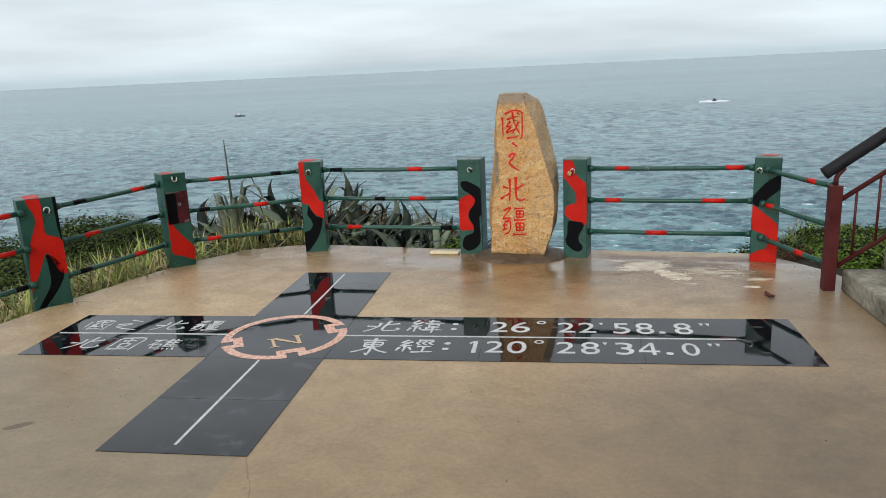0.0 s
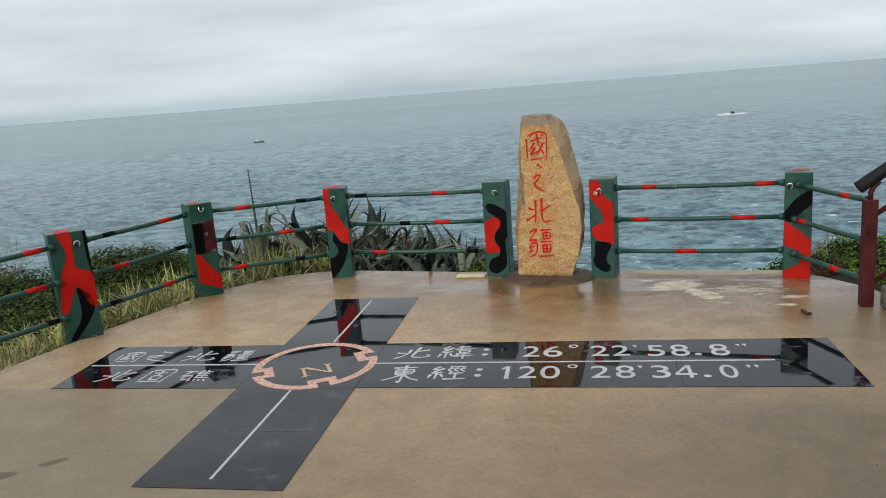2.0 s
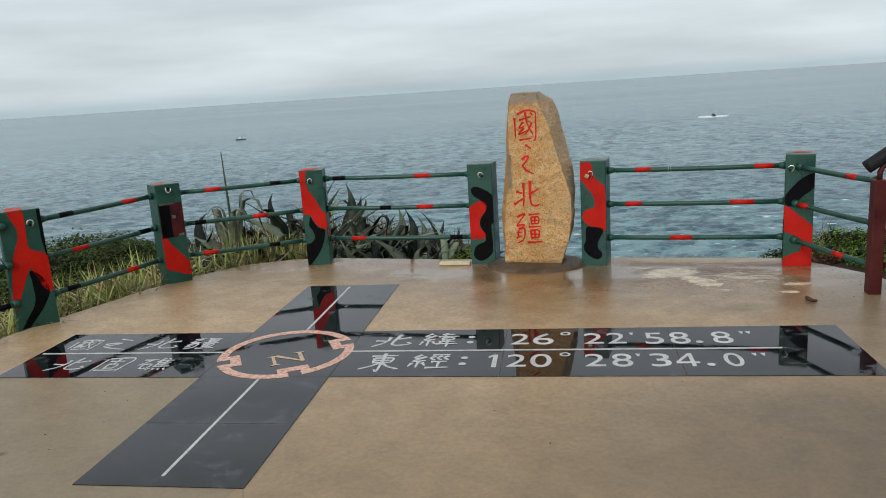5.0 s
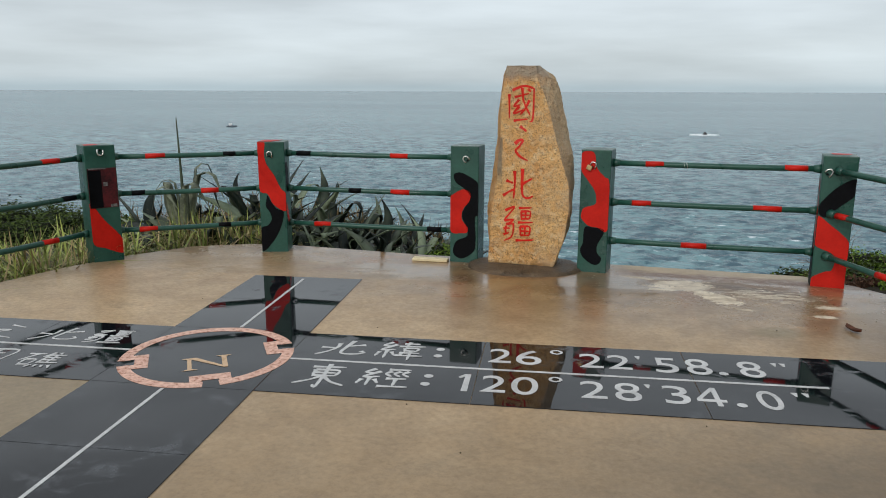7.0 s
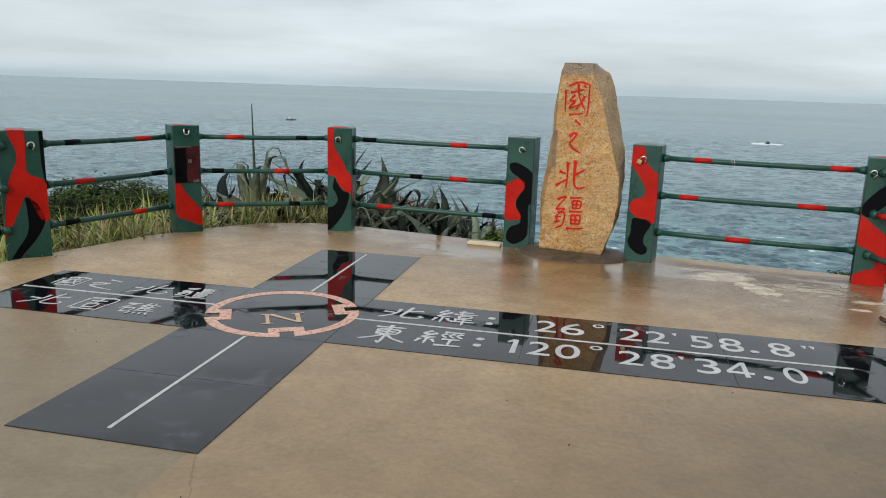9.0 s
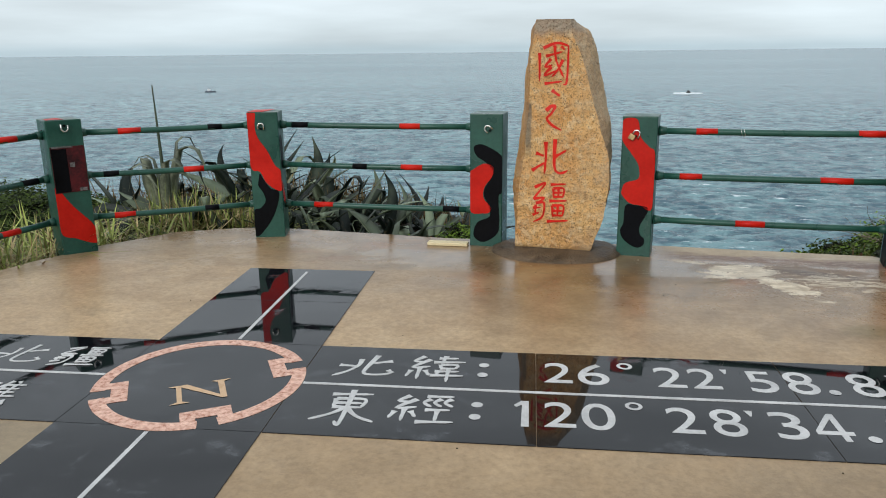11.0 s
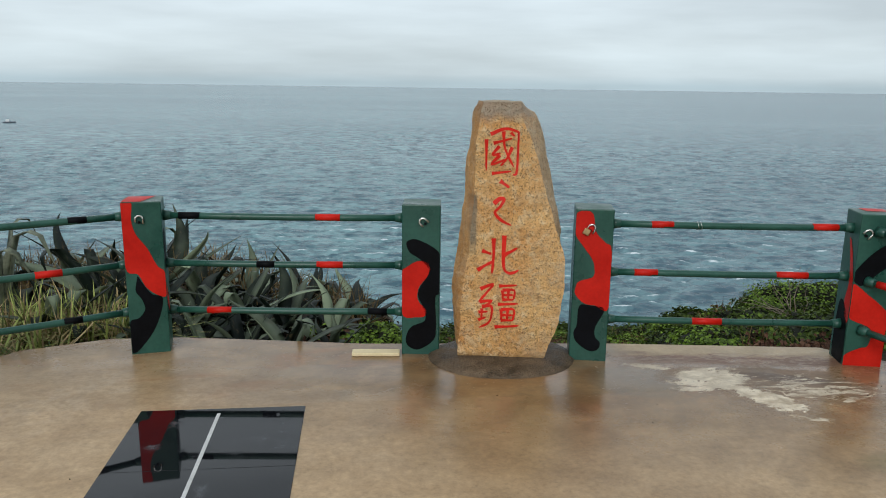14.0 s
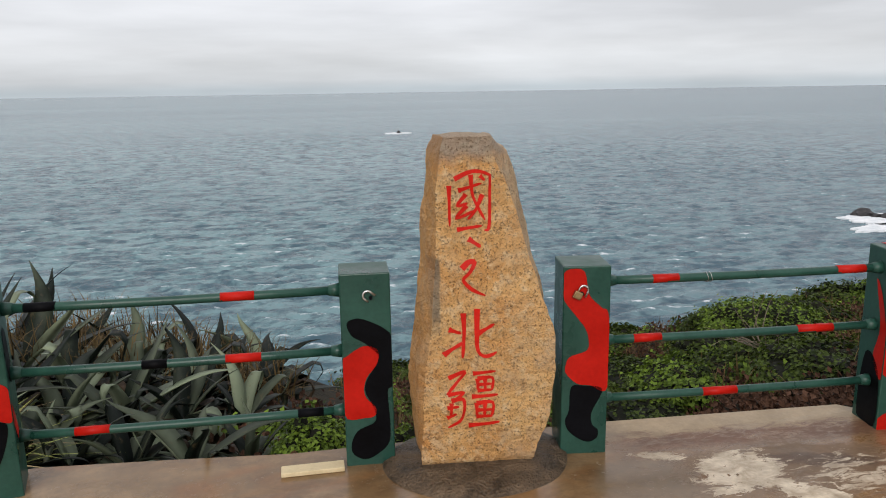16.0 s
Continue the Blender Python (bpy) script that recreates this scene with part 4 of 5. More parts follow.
fence_post("D", (-.304, 2.80), -7, 0.228, [("front", BLACK, [(0.12, 0.68), (0.33, 0.7), (0.6, 0.68), (0.9, 0.64), (1.0, 0.59), (1, 0.39), (0.89, 0.35), (0.92, 0.18), (0.85, 0.09), (0.46, 0.03), (0.18, 0.05), (0.11, 0.1), (0.25, 0.17), (0.61, 0.21), (0.59, 0.28), (0.44, 0.35), (0.47, 0.41), (0.72, 0.51), (0.48, 0.58), (0.21, 0.62)]), ("front", RED, [(0, 0.49), (0.11, 0.53), (0.42, 0.57), (0.66, 0.56), (0.73, 0.53), (0.68, 0.48), (0.47, 0.42), (0.41, 0.36), (0.47, 0.32), (0.63, 0.28), (0.62, 0.24), (0.4, 0.23), (0, 0.25)])], "green concrete fence post with black wave and red patch")
fence_post("E", (.70, 2.625), -13, 0.22, [("front", RED, [(0.01, 0.87), (0.25, 0.89), (0.45, 0.87), (0.55, 0.77), (0.81, 0.71), (0.98, 0.66), (1, 0.33), (0.62, 0.34), (0.33, 0.35), (0.09, 0.4), (0.08, 0.44), (0.17, 0.48), (0.53, 0.51), (0.55, 0.57), (0.46, 0.62), (0.25, 0.68), (0.0, 0.76)]), ("front", BLACK, [(0.24, 0.34), (0.45, 0.34), (0.88, 0.32), (0.67, 0.21), (0.68, 0.15), (0.81, 0.12), (0.79, 0.08), (0.61, 0.06), (0.37, 0.08), (0.16, 0.12), (0.09, 0.17), (0.17, 0.22), (0.18, 0.3)])], "green concrete fence post with red snake-shaped patch and padlock")
fence_post("F", (2.315, 2.39), -15, 0.215, [("front", BLACK, [(0, 0.57), (0.35, 0.67), (0.69, 0.73), (1, 0.75), (1, 0.65), (0.67, 0.58), (0.37, 0.52), (0.2, 0.49), (0, 0.52)]), ("front", RED, [(0, 0.5), (0.42, 0.44), (0.78, 0.38), (1.0, 0.32), (0.98, 0.19), (1, 0), (0, 0), (0, 0.07), (0.37, 0.12), (0.59, 0.14), (0.59, 0.24), (0, 0.3), (0, 0.4)]), ("left", RED, [(.45, .74), (.7, .68), (.98, .5), (.98, .27), (.6, .36), (.75, .52)]), ("left", BLACK, [(.3, .36), (.85, .3), (.9, .02), (.2, .02)]), ("top", RED, [(.3, .5), (.8, .5), (.9, .98), (.25, .98)])],
           "green concrete corner fence post with red and black bands")
fence_post("G", (-3.98, -.42), 60, 0.225, [("front", RED, [(.0, .7), (.5, .6), (.9, .3), (.4, .35), (.0, .5)])], "green concrete fence post with a red band")
for key, u, z, tilt in (("A", .72, .80, 20), ("B", .5, .845, 180), ("C", .44, .80, 0), ("D", .55, .80, -50), ("F", .2, .79, 40)):
    shackle(key, u, z, tilt)
shackle("E", .42, .79, 25, True)
plate = part("sticker", block(0.212, 0.004, 0.31, (0.0, -0.1145, 0.57), 0.001, 1), FADED, POSTS["B"][5], "peeling faded maroon and black sticker")
part("sticker_tear", block(0.095, 0.002, 0.29, (-0.055, -0.1172, 0.565)), BLACK, POSTS["B"][5], "black torn sticker strip")
for x, z, sx, sz in ((-.03, .722, .13, .010), (.07, .430, .045, .022), (.02, .600, .030, .030)):
    part("paper_scrap", block(sx, 0.002, sz, (x, -0.1175, z)), PAPER, POSTS["B"][5])


def side_point(key, face, z, along=0.5):
    c, right, back, w, dp, _ = POSTS[key]
    if face == "right":
        return c + right * w / 2 + back * (along - 0.5) * dp + Vector((0, 0, z))
    if face == "left":
        return c - right * w / 2 + back * (along - 0.5) * dp + Vector((0, 0, z))
    return c - back * dp / 2 + right * (along - 0.5) * w + Vector((0, 0, z))


def rail(a, b, bands, label="green steel pipe rail with red and black bands"):
    """A pipe from a to b; bands: where along it, how long in metres, and the paint."""
    way = b - a
    length = way.length
    way = way.normalized()
    root = tagged(empty("pipe_rail", a), label, "rail", "painted pipe rails")
    sag = Vector((0, 0, -0.004))
    d = b - a
    part("pipe", tube([Vector(), d * 0.25 + sag, d * 0.5 + sag * 1.3, d * 0.75 + sag, d], 0.0205, 14), GREEN, root, "", True)
    for p, q in ((Vector(), way * 0.05), (d, d - way * 0.05)):
        part("socket", tube([p, p + (q - p) * 0.5, q], 0.033, 14, 0.024), GREEN, root, "", True)
    for s, size, material in bands:
        p = d * s + sag * (1.3 - 1.3 * abs(2 * s - 1))
        part("band", tube([p - way * size / 2, p + way * size / 2], 0.0213, 14), material, root, "red paint band" if material is RED else "black paint band", True)


def panel(a, fa, b, fb, rows, ia=0.5, ib=0.5):
    for z, bands in zip(RAIL_Z, rows):
        rail(side_point(a, fa, z, ia), side_point(b, fb, z, ib), bands)


panel("C", "right", "D", "left", ([(.11, .13, BLACK), (.685, .15, RED)], [(.42, .11, BLACK), (.69, .16, RED)], [(.215, .15, RED), (.89, .12, BLACK)]))
panel("E", "right", "F", "left", ([(.21, .13, RED), (.885, .15, RED)], [(.155, .14, RED), (.77, .19, RED)], [(.43, .18, RED)]))
panel("B", "right", "C", "left", ([(.28, .15, RED), (.78, .10, BLACK)], [(.63, .14, RED), (.15, .10, BLACK)], [(.20, .14, RED), (.72, .10, BLACK)]), 0.45, 0.5)
panel("A", "right", "B", "left", ([(.20, .13, BLACK), (.76, .15, RED)], [(.27, .16, RED), (.87, .12, BLACK)], [(.70, .13, RED), (.16, .12, BLACK)]))
panel("A", "front", "G", "right", ([(.15, .15, RED)], [(.17, .16, RED)], [(.10, .10, BLACK), (.55, .16, RED)]), 0.12, 0.5)

for at in (0.355, 0.368):
    p, q = side_point("E", "right", RAIL_Z[0]), side_point("F", "left", RAIL_Z[0])
    ring = [(p + (q - p) * at + Vector((0.004 * math.sin(2 * a), 0.0235 * math.cos(a), 0.0235 * math.sin(a) - 0.005))) for a in (2 * math.pi * k / 14 for k in range(14))]
    tagged(new("wire_tie", from_bm("wire_tie", tube(ring, 0.0019, 6), STEEL, True)), "twist of bright wire tied round the top rail", "wire")

# ---- stair head with its railing ----
newel = Vector((2.665, 1.50, 0))
stair_rail = tagged(empty("stair_railing", newel), "maroon steel stair railing with a black foam-wrapped handrail", "railing")
RISE = Vector((0.86, 0.0, 0.60)).normalized()
part("newel_post", block(0.085, 0.085, 0.80, (0, 0, 0.40), 0.006), MAROON, stair_rail)
part("neck", tube([(0, 0, 0.79), (0, 0, 0.85), (0.02, 0, 0.89), (0.055, 0, 0.925)], 0.018, 10), MAROON, stair_rail, "", True)
hand0 = Vector((-0.085, 0, 0.885))
part("handrail", tube([hand0, hand0 + RISE * 0.02, hand0 + RISE * 2.2], 0.046, 18), FOAM_TUBE, stair_rail, "black foam-wrapped handrail", True)
for z in (0.68, 0.17):
    part("stringer", tube([Vector((0.03, 0, z)), Vector((0.03, 0, z)) + RISE * 2.0], 0.018, 10), MAROON, stair_rail, "", True)
for k in range(8):
    x = 0.15 + 0.155 * k
    z = x * RISE.z / RISE.x
    part("baluster", tube([(x, 0, 0.16 + z), (x, 0, 0.66 + z)], 0.010, 8), MAROON, stair_rail, "", True)
for z, bands in zip(RAIL_Z, ([(.72, .11, RED)], [(.14, .11, RED)], [(.62, .11, RED)])):
    rail(side_point("F", "front", z, .45 if z > .7 else .35), newel + Vector((0, 0.043, z - 0.015)), bands)
steps = tagged(empty("concrete_steps", (2.75, 0.2, 0)), "rough grey concrete steps with mossy worn edges", "steps")
for k in range(4):
    part("step", block(1.6 - 0.28 * k, 2.0, 0.17, (0.8 + 0.14 * k, 0.28, 0.084 + 0.17 * k), 0.02, 3), STEP, steps)

# ---- loose plank ----
plank = tagged(new("wooden_plank", from_bm("wooden_plank", block(0.29, 0.075, 0.022, (0, 0, 0.0115), 0.004), PLANK)), "short pale wooden plank lying by the fence", "plank")
plank.matrix_world = pose(-0.462, 2.80, dip(2.80), 0, 0, -4)

# ---- litter on the platform ----
def dead_leaf(x, y, length, width, rz):
    """A curled dead leaf with a raised rim and a folded midrib."""
    verts, faces, n = [], [], 9
    for i in range(n + 1):
        u = i / n
        w = width * math.sin(math.pi * (0.06 + 0.88 * u)) ** 0.8 * (1 + 0.18 * math.sin(11 * u))
        for side in (-1, -0.5, 0, 0.5, 1):
            verts.append((length * (u - 0.5), side * w / 2, 0.004 + 0.016 * abs(side) ** 2 + 0.012 * (2 * u - 1) ** 2))
    for i in range(n):
        for k in range(4):
            q = 5 * i + k
            faces.append((q, q + 1, q + 6, q + 5))
    ob = tagged(new("dead_leaf", mesh_of("dead_leaf", verts, faces, DEAD_LEAF, True)), "curled brown dead leaf lying on the wet concrete", "leaf", "fallen leaves")
    ob.matrix_world = pose(x, y, dip(y), 0, 0, rz)


dead_leaf(2.20, 1.31, 0.12, 0.050, -68)
grit = bmesh.new()
crumbs = random.Random(11)
for _ in range(90):
    x, y = (crumbs.uniform(2.0, 2.7), crumbs.uniform(1.3, 2.2)) if crumbs.random() < 0.3 else (crumbs.uniform(-2.8, 2.4), crumbs.uniform(-1.8, 2.6))
    r = crumbs.uniform(0.001, 0.003)
    m = pose(x, y, dip(y) + r * 0.6, crumbs.uniform(0, 360), crumbs.uniform(0, 360), 0) @ Matrix.Diagonal((r * 1.5, r, r, 1))
    bmesh.ops.create_icosphere(grit, subdivisions=1, radius=1, matrix=m)
tagged(new("grit", from_bm("grit", grit, SOIL)), "dark crumbs of soil and leaf scattered on the concrete", "grit", kind="stuff")

# ---- plants ----
def agave_leaf(length, width, bend, droop, material, fold=0.25, hinge=5, twist=0.0):
    """A thick tapering leaf that rises and then bends over; its root at the origin, leaning along +x."""
    n, verts, faces = 14, [], []
    x = y = z = 0.0
    ang = radians(72)
    for i in range(n + 1):
        s = i / n
        w = width * (0.62 + 0.55 * math.sin(math.pi * min(1, s * 1.1))) * (1 - s ** 2.6) * 0.5 + 0.002
        thick = 0.020 * (1 - s) + 0.003
        nx, nz = -math.sin(ang), math.cos(ang)
        tw = radians(twist) * s * s
        lift = fold * (1 - 0.7 * s)
        for side in (-1, 0, 1):
            up, out = (lift * w if side else 0.0) + side * w * math.sin(tw), side * w * math.cos(tw)
            verts.append((x + nx * up, y + out, z + nz * up))
        verts.append((x - nx * thick, y, z - nz * thick))
        ang -= radians(bend) / n + (radians(droop) / 3.0 if i in (hinge, hinge + 1, hinge + 2) else 0)
        x += math.cos(ang) * length / n
        y += length * 0.03 * s * math.sin(twist + 5 * s)
        z += math.sin(ang) * length / n
    for i in range(n):
        a, b = 4 * i, 4 * i + 4
        for p, q in ((0, 1), (1, 2), (2, 3), (3, 0)):
            faces.append((a + p, a + q, b + q, b + p))
    return mesh_of("agave_leaf", verts, faces, material, True)


rng = random.Random(4)
LEAVES = [agave_leaf(1.0, w, b, d, AGAVE, 0.3, h, tw) for w, b, d, h, tw in ((.115, 25, 0, 6, 10), (.13, 50, 0, 6, -20), (.14, 25, 150, 9, 15), (.11, 35, 0, 6, 25), (.14, 35, 130, 6, -25), (.15, 40, 140, 7, 20), (.14, 60, 80, 5, -15), (.13, 20, 150, 5, 40), (.15, 50, 110, 8, -35), (.14, 75, 90, 4, 10))]
DEAD = [agave_leaf(1.0, w, b, d, AGAVE_DEAD, 0.6, h, tw) for w, b, d, h, tw in ((.10, 110, 60, 4, 60), (.12, 130, 80, 5, -70), (.09, 90, 110, 7, 90), (.08, 40, 140, 6, -50), (.10, 60, 190, 8, 80))]

CROWN = [agave_leaf(1.0, w, b, d, AGAVE_PALE, 0.35, h, tw) for w, b, d, h, tw in ((.11, 6, 150, 9, 10), (.10, 4, 140, 10, -15), (.12, 10, 160, 9, 20))]


def agave(x, y, size, leaves, dead, stalk=0.0, sink=0.0, broad=1.0, open_to=76, crown_leaves=LEAVES[:4]):
    z = ground_height(x, y) - 0.05 - sink
    root = tagged(empty("agave", (x, y, z), rng.uniform(0, 360)), "grey-green agave with bent and withered leaves", "agave", "agaves by the fence")
    for k in range(leaves):
        s = (k + 0.5) / leaves
        ob = new("leaf", rng.choice(crown_leaves if s < 0.3 else LEAVES + LEAVES[4:]))
        ob.parent = root
        lean = 14 + open_to * s ** 0.7 + rng.uniform(-10, 10)
        if s < 0.3 and stalk:
            lean = rng.uniform(2, 14)
        scale = size * rng.uniform(0.8, 1.2) * (0.95 if s < 0.3 and stalk else 1.0)
        ob.matrix_local = pose(0, 0, 0.05, 0, 0, k * 137.5 + rng.uniform(-15, 15)) @ pose(0.02, 0, 0, 0, lean - 18, 0) @ pose(0, 0, 0, rng.uniform(-14, 14)) @ Matrix.Diagonal((scale, scale * broad * rng.uniform(1.0, 1.45), scale, 1))
    for k in range(dead + 3):
        ob = new("withered_leaf", rng.choice(DEAD))
        ob.parent = root
        ob.matrix_local = pose(0, 0, 0.06, 0, 0, rng.uniform(0, 360)) @ pose(0.02, 0, 0, 0, rng.uniform(30, 62), 0) @ Matrix.Diagonal((*(size * rng.uniform(0.6, 0.95),) * 3, 1))
    if stalk:
        part("flower_stalk", tube([(0, 0, 0), (0.01, 0, stalk * 0.5), (0.0, 0.01, stalk)], 0.026, 8, 0.005), AGAVE, root)


agave(-3.27, 4.15, 1.10, 26, 10, 1.36, 0.0, 0.9, 58, CROWN)
agave(-3.80, 4.35, 0.78, 20, 10, 0, 0, 1.0)
agave(-2.85, 3.98, 0.74, 21, 10, 0, 0, 1.0)
for k in range(7):
    x = -2.62 + 0.31 * k
    agave(x, 3.80 - 0.05 * k + rng.uniform(-0.05, 0.08), 0.66 - 0.03 * k + rng.uniform(-0.05, 0.05), 22, 9, 0, 0, 1.1)
for k in range(6):
    x = -2.60 + 0.36 * k
    agave(x, 4.30 + rng.uniform(-0.12, 0.12), 0.86 - 0.07 * k + rng.uniform(-0.06, 0.06), 22, 9, 0, -0.06, 1.0)
for k in range(5):
    x = -2.80 + 0.42 * k
    agave(x, 5.0 + rng.uniform(-0.2, 0.25), 0.92 - 0.09 * k + rng.uniform(-0.06, 0.06), 20, 9, 0, -0.05, 0.95)
for k in range(12):
    x, y = -3.4 + 0.52 * (k % 6) + rng.uniform(-0.15, 0.15), (5.9 if k < 6 else 7.1) + rng.uniform(-0.3, 0.3)
    agave(x, y, rng.uniform(0.70, 1.0), 15, 6, 0, 0, 1.0)


def blades(name, places, length, width, material, label, category, spread=0.7):
    """Long thin blades rooted at the places (x, y, z), each bent over to its own side."""
    verts, faces = [], []
    for x, y, z in places:
        a, L, w, out = rng.uniform(0, 6.283), length * rng.uniform(0.5, 1.15), width * rng.uniform(0.6, 1.3), rng.uniform(0.1, spread)
        ca, sa = math.cos(a), math.sin(a)
        base = len(verts)
        for s, ww in ((0, 0.6), (0.35, 1.0), (0.7, 0.75), (1.0, 0.05)):
            r, h = L * out * s ** 1.6, L * (s - 0.45 * out * s * s)
            px, py = -sa * w * ww / 2, ca * w * ww / 2
            verts += [(x + ca * r - px, y + sa * r - py, z + h), (x + ca * r + px, y + sa * r + py, z + h)]
        for k in range(3):
            b = base + 2 * k
            faces.append((b, b + 1, b + 3, b + 2))
    return tagged(new(name, mesh_of(name, verts, faces, material)), label, category, kind="stuff")


def edge_x(y):
    for (xa, ya), (xb, yb) in zip(EDGE[1:8], EDGE[2:9]):
        if ya <= y <= yb:
            return xa + (xb - xa) * (y - ya) / (yb - ya)
    return EDGE[1][0] if y < 0 else -1.9


def tuft(x, y, n, spread):
    out = []
    for _ in range(n):
        px, py = x + rng.gauss(0, spread), y + rng.gauss(0, spread)
        out.append((px, py, ground_height(px, py) - 0.02))
    return out


spots = []
for _ in range(230):
    y = rng.uniform(-0.5, 3.2)
    spots += tuft(edge_x(y) - 0.16 - abs(rng.gauss(0, 0.40)), y + (0.1 if y > 2.6 else 0), 11, 0.05)
for _ in range(150):
    x = rng.uniform(-3.1, -2.15)
    spots += tuft(x, 3.58 + abs(rng.gauss(0, 0.24)), 9, 0.05)
spots = [p for p in spots if not (p[1] < 3.42 and p[0] > edge_x(min(p[1], 3.2)) - 0.10)]
rng.shuffle(spots)
blades("grass", spots[::2], 0.56, 0.015, GRASS, "long green grass growing along the platform edge", "grass", 1.5)
blades("tan_grass", spots[1::2], 0.52, 0.013, TAN_GRASS, "long tan dried grass growing along the platform edge", "grass", 1.6)
spots = []
for _ in range(300):
    x = rng.uniform(-4.6, -0.5)
    spots += tuft(x, rng.uniform(5.0, 8.2), 8, 0.07)
blades("withered_grass", spots, 0.60, 0.013, STRAW, "brown withered grass among the agaves", "grass", 1.0)


def leaves_at(name, places, size, material, label="", category="", parent=None):
    """Small folded leaves at places given with an outward direction."""
    verts, faces = [], []
    for p, out in places:
        out = Vector(out) + Vector((rng.gauss(0, 0.5), rng.gauss(0, 0.5), rng.gauss(0, 0.4)))
        out.normalize()
        t = out.orthogonal().normalized()
        t = Matrix.Rotation(rng.uniform(0, 6.283), 3, out) @ t
        b = out.cross(t)
        L, w = size * rng.uniform(0.6, 1.3), size * rng.uniform(0.3, 0.5)
        p = Vector(p)
        k = len(verts)
        verts += [p, p + t * L * 0.5 + b * w + out * w * 0.4, p + t * L, p + t * L * 0.5 - b * w + out * w * 0.4]
        faces += [(k, k + 1, k + 2), (k, k + 2, k + 3)]
    me = mesh_of(name, verts, faces, material)
    if parent:
        return part(name, me, material, parent)
    return tagged(new(name, me), label, category, kind="stuff")


def shrub(x, y, rx, ry, rz, count, size, material, label, top=None):
    g = ground_height(x, y)
    z = g if top is None else top - rz
    root = tagged(empty("shrub", (x, y, z)), label, "shrub", "shrubs on the slope")
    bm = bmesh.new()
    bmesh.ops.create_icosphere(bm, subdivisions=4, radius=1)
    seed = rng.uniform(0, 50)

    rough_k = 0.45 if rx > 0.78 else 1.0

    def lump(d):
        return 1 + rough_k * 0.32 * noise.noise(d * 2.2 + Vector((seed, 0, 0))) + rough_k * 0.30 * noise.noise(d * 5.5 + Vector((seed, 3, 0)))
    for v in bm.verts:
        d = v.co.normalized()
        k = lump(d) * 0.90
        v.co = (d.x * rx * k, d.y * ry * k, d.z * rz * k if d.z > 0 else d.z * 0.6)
    # solid dark lump added as the crown's inner shade
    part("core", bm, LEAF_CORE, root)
    places = []
    while len(places) < count:
        d = Vector((rng.gauss(0, 1), rng.gauss(0, 1), rng.gauss(0, 1))).normalized()
        if d.z < -0.25:
            continue
        k = lump(d) * (rng.uniform(0.86, 1.06) + (0.12 * rng.random() if rng.random() < 0.15 else 0))
        if noise.noise(d * 4.0 + Vector((0, seed, 0))) < -0.12 and rng.random() < 0.8 * (rough_k > 0.5):
            continue
        places.append(((d.x * rx * k, d.y * ry * k, d.z * rz * k if d.z > 0 else d.z * 0.6), d + Vector((0, 0, 0.5))))
    leaves_at("crown", places, size, material, parent=root)
    return root


shrub(-5.55, 4.75, 1.15, 0.95, 0.75, 19000, 0.040, LEAF, "dense dark green rounded shrub on the slope", -0.03)
shrub(-4.55, 4.7, 0.8, 0.7, 0.5, 11000, 0.038, LEAF, "low dark green shrub beside the grass", -0.12)
shrub(-5.3, 2.6, 0.9, 1.0, 0.7, 14000, 0.040, LEAF, "dark green shrub below the platform edge", -0.02)
shrub(-6.6, 3.4, 1.2, 1.1, 0.9, 13000, 0.045, LEAF, "dark green shrub with bare twigs", 0.02)
shrub(-4.9, 1.0, 0.8, 1.1, 0.6, 14000, 0.038, LEAF, "dark green shrub below the platform edge", -0.18)
for k in range(34):
    y = rng.uniform(3.6, 9.8)
    x = rng.uniform(0.9, 7.0)
    low = rng.uniform(0.14, 0.26) * (1.3 if x > 0.5 * y + 1.3 else 0.9)
    shrub(x, y, rng.uniform(0.35, 0.75), rng.uniform(0.3, 0.6), low, 3300, 0.030 + 0.0028 * y, LEAF_BRIGHT if k % 3 == 1 else LEAF, "low leafy green shrub on the slope" if k % 3 == 1 else "low dark green shrub on the slope")
shrub(4.1, 5.4, 0.7, 0.6, 0.36, 7000, 0.036, LEAF_BRIGHT, "bright green leafy shrub rising above the slope")
shrub(5.4, 4.3, 0.8, 0.7, 0.34, 7000, 0.034, LEAF_BRIGHT, "bright green leafy shrub beside the steps")
shrub(3.35, 2.9, 0.35, 0.4, 0.16, 3500, 0.032, LEAF_BRIGHT, "low leafy creeper beside the platform")
shrub(-0.40, 3.40, 0.24, 0.26, 0.24, 3600, 0.030, LEAF_BRIGHT, "small bright green creeper behind the fence rail")
shrub(0.02, 3.45, 0.30, 0.28, 0.20, 3400, 0.028, LEAF_BRIGHT, "small bright green creeper behind the monument")

cover, bramble = [], []
for _ in range(90000):
    x, y = rng.uniform(-1.0, 8.0), 2.98 + 7.0 * rng.random() ** 1.3
    v = noise.noise((x * 1.1, y * 1.1, 11.0)) + 0.5 * noise.noise((x * 3.1, y * 3.1, 4.0))
    if x < 0.6 and (y > 5 or rng.random() < 0.5):
        continue
    z = ground_height(x, y) + abs(rng.gauss(0, 0.05)) + 0.12 * max(0, v)
    if v > rng.uniform(0.22, 0.50):
        cover.append(((x, y, z), (0, -0.3, 1)))
    elif rng.random() < 0.75:
        bramble.append(((x, y, z), (0, -0.6, 0.6)))
leaves_at("creeping_plants", cover, 0.050, LEAF_BRIGHT, "low green creeping plants covering the slope", "ground cover")
leaves_at("dry_bramble", bramble, 0.045, BRAMBLE, "dry brown bramble between the green plants", "dry plants")
spots = []
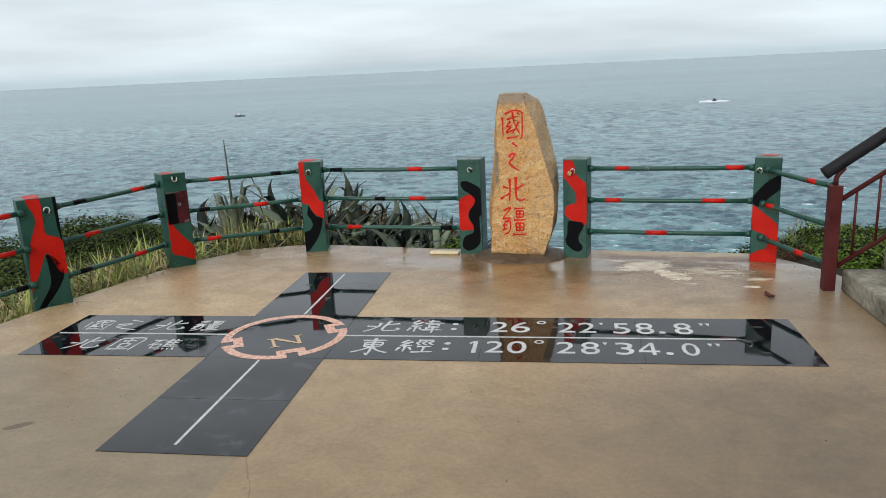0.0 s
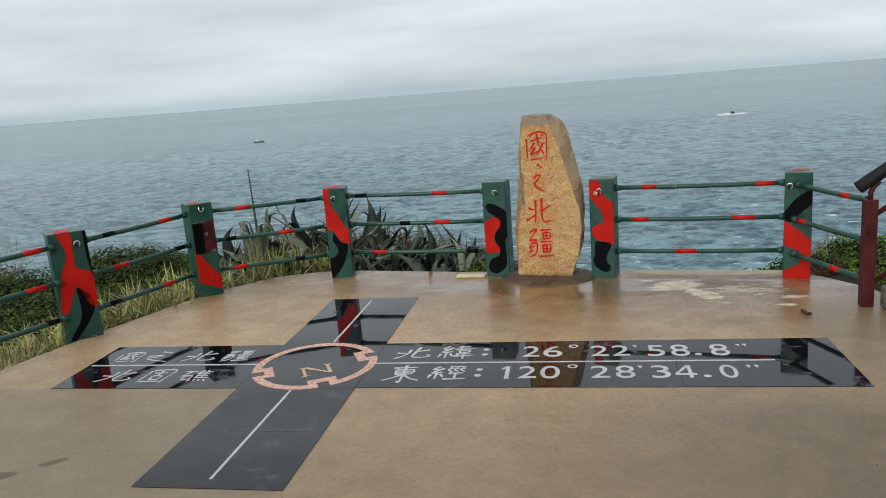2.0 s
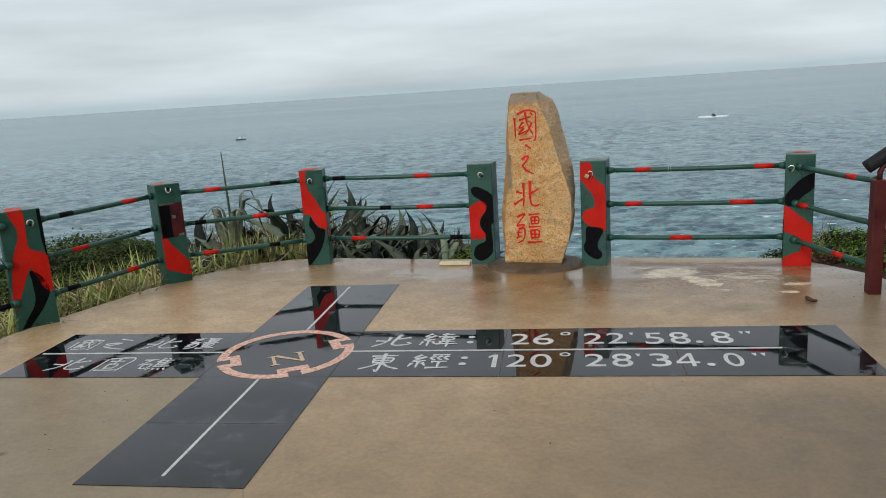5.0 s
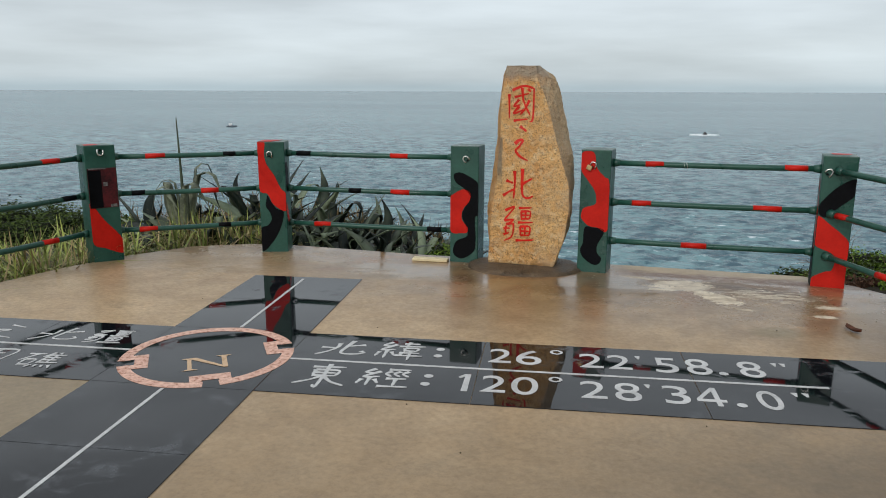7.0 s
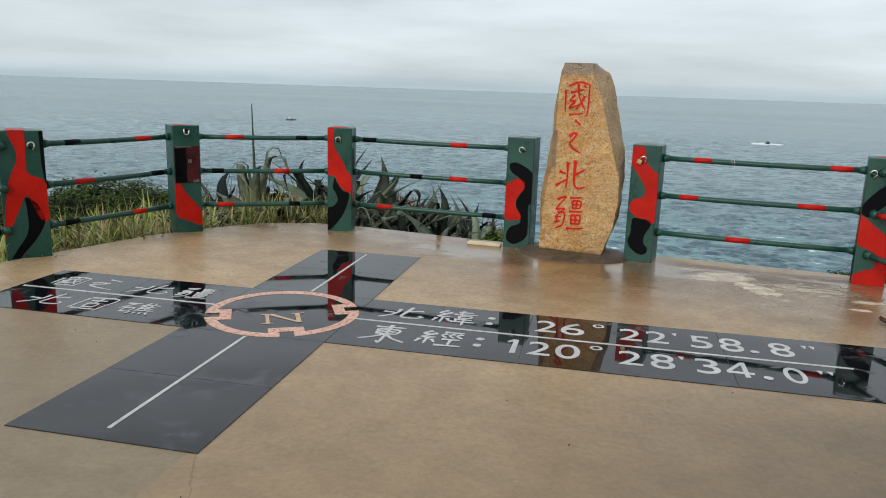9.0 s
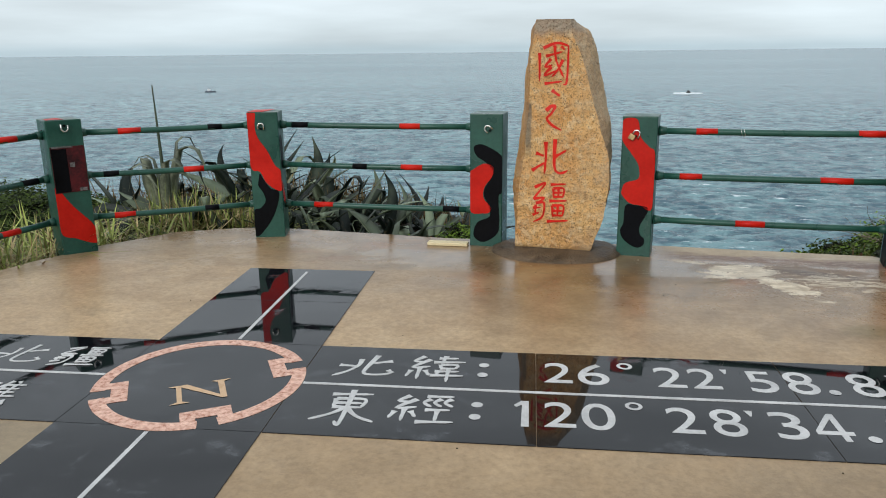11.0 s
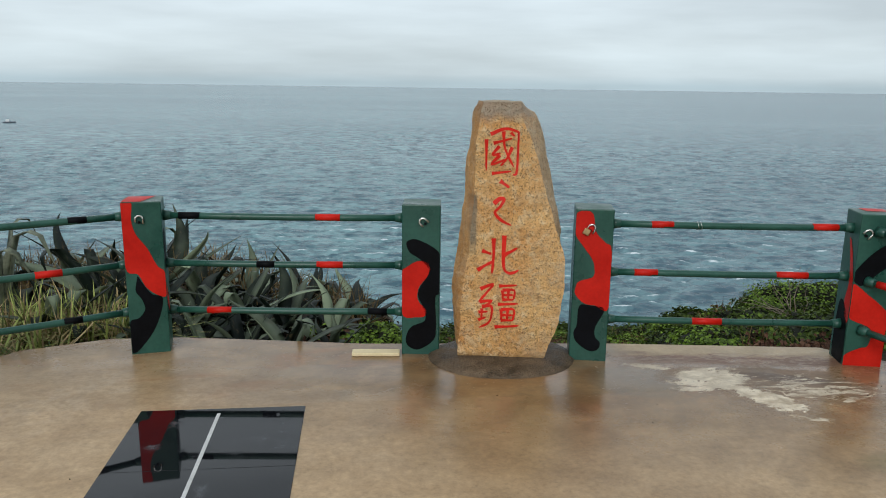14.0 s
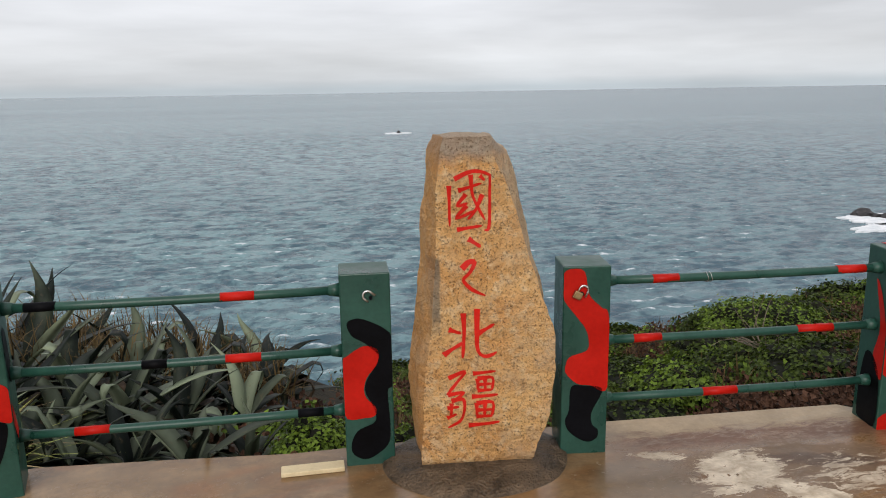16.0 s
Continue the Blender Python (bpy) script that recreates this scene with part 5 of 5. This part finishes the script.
for _ in range(420):
    x, y = rng.uniform(0.2, 6.5), rng.uniform(3.2, 8.5)
    spots += tuft(x, y, 9, 0.10)
blades("dry_stems", spots, 0.30, 0.007, STRAW, "thin dry brown stems among the creepers", "dry grass", 1.2)


def bare_branch(x, y, z, size, n, label):
    root = tagged(empty("bare_branch", (x, y, z)), label, "branch")
    for _ in range(n):
        a, lift = rng.uniform(0, 6.283), rng.uniform(0.4, 1.2)
        p, pts = Vector((0, 0, 0)), [Vector((0, 0, 0))]
        d = Vector((math.cos(a), math.sin(a), lift)).normalized()
        for _ in range(5):
            d = (d + Vector((rng.gauss(0, 0.25), rng.gauss(0, 0.25), rng.gauss(0, 0.2)))).normalized()
            p = p + d * size / 5
            pts.append(p)
        twig = part("twig", tube(pts, 0.005, 5, 0.0015), TWIG, root)


bare_branch(3.35, 4.5, -0.46, 0.55, 16, "leafless pale branch in the shrubs")
bare_branch(-6.3, 3.6, -0.05, 0.65, 16, "leafless dark twigs beside the shrub")

# ---- out at sea ----
SEA_Z = -28.0


def at_sea(az, dist):
    return Vector((dist * math.sin(radians(az)), dist * math.cos(radians(az)), SEA_Z))


def rock(name, at, sx, sy, sz, label):
    bm = bmesh.new()
    bmesh.ops.create_icosphere(bm, subdivisions=3, radius=1)
    seed = rng.uniform(0, 90)
    for v in bm.verts:
        k = 1 + 0.45 * noise.noise(v.co * 1.6 + Vector((seed, 0, 0))) + 0.2 * noise.noise(v.co * 4 + Vector((0, seed, 0)))
        v.co = (v.co.x * sx * k, v.co.y * sy * k, v.co.z * sz * k)
    ob = tagged(new(name, from_bm(name, bm, ROCK)), label, "rock", "sea rocks")
    ob.location = at
    return ob


def surf(at, sx, sy, label):
    bm = bmesh.new()
    seed = rng.uniform(0, 90)
    ring = []
    for k in range(64):
        a = 2 * math.pi * k / 64
        r = 1 + 0.5 * noise.noise((math.cos(a) * 1.5 + seed, math.sin(a) * 1.5, 0)) + 0.25 * noise.noise((math.cos(a) * 5, math.sin(a) * 5 + seed, 2))
        ring.append((sx * r * math.cos(a), sy * r * math.sin(a)))
    ob = tagged(new("surf", from_bm("surf", prism(ring, -0.3, 0.35), SURF)), label, "foam", kind="stuff")
    ob.location = at
    return ob


surf(at_sea(11.2, 500), 8, 8, "white surf breaking over a reef")
rock("reef_rock", at_sea(11.3, 500), 1.5, 1.4, 1.8, "small dark rock awash in surf")
for az, dist, size in ((44.5, 188, 1.9), (45.3, 187, 1.1), (46.0, 187, 1.3), (46.7, 187, 1.4), (48.0, 188, 2.6), (46.6, 180, 1.0)):
    rock("sea_rock", at_sea(az, dist), size * 1.4, size, size, "jagged black rock in white surf")
surf(at_sea(46.0, 186), 10, 6, "white surf round the black rocks")
surf(at_sea(46.2, 175), 8, 3.5, "white surf round the black rocks")


def fishing_boat(at, rz):
    root = tagged(empty("fishing_boat", at, rz), "small grey fishing boat with a white cabin", "boat")
    outline = [(-3.6, 0.9), (-3.6, -0.9), (1.5, -1.1), (4.0, 0), (1.5, 1.1)]
    part("hull", prism(outline, -0.3, 0.9), HULL, root)
    part("cabin", block(2.0, 1.3, 1.5, (-0.8, 0, 1.6), 0.08), CABIN, root)
    part("mast", tube([(0.6, 0, 0.8), (0.6, 0, 3.4)], 0.06, 6), HULL, root)


fishing_boat(at_sea(-23.9, 575), 20)
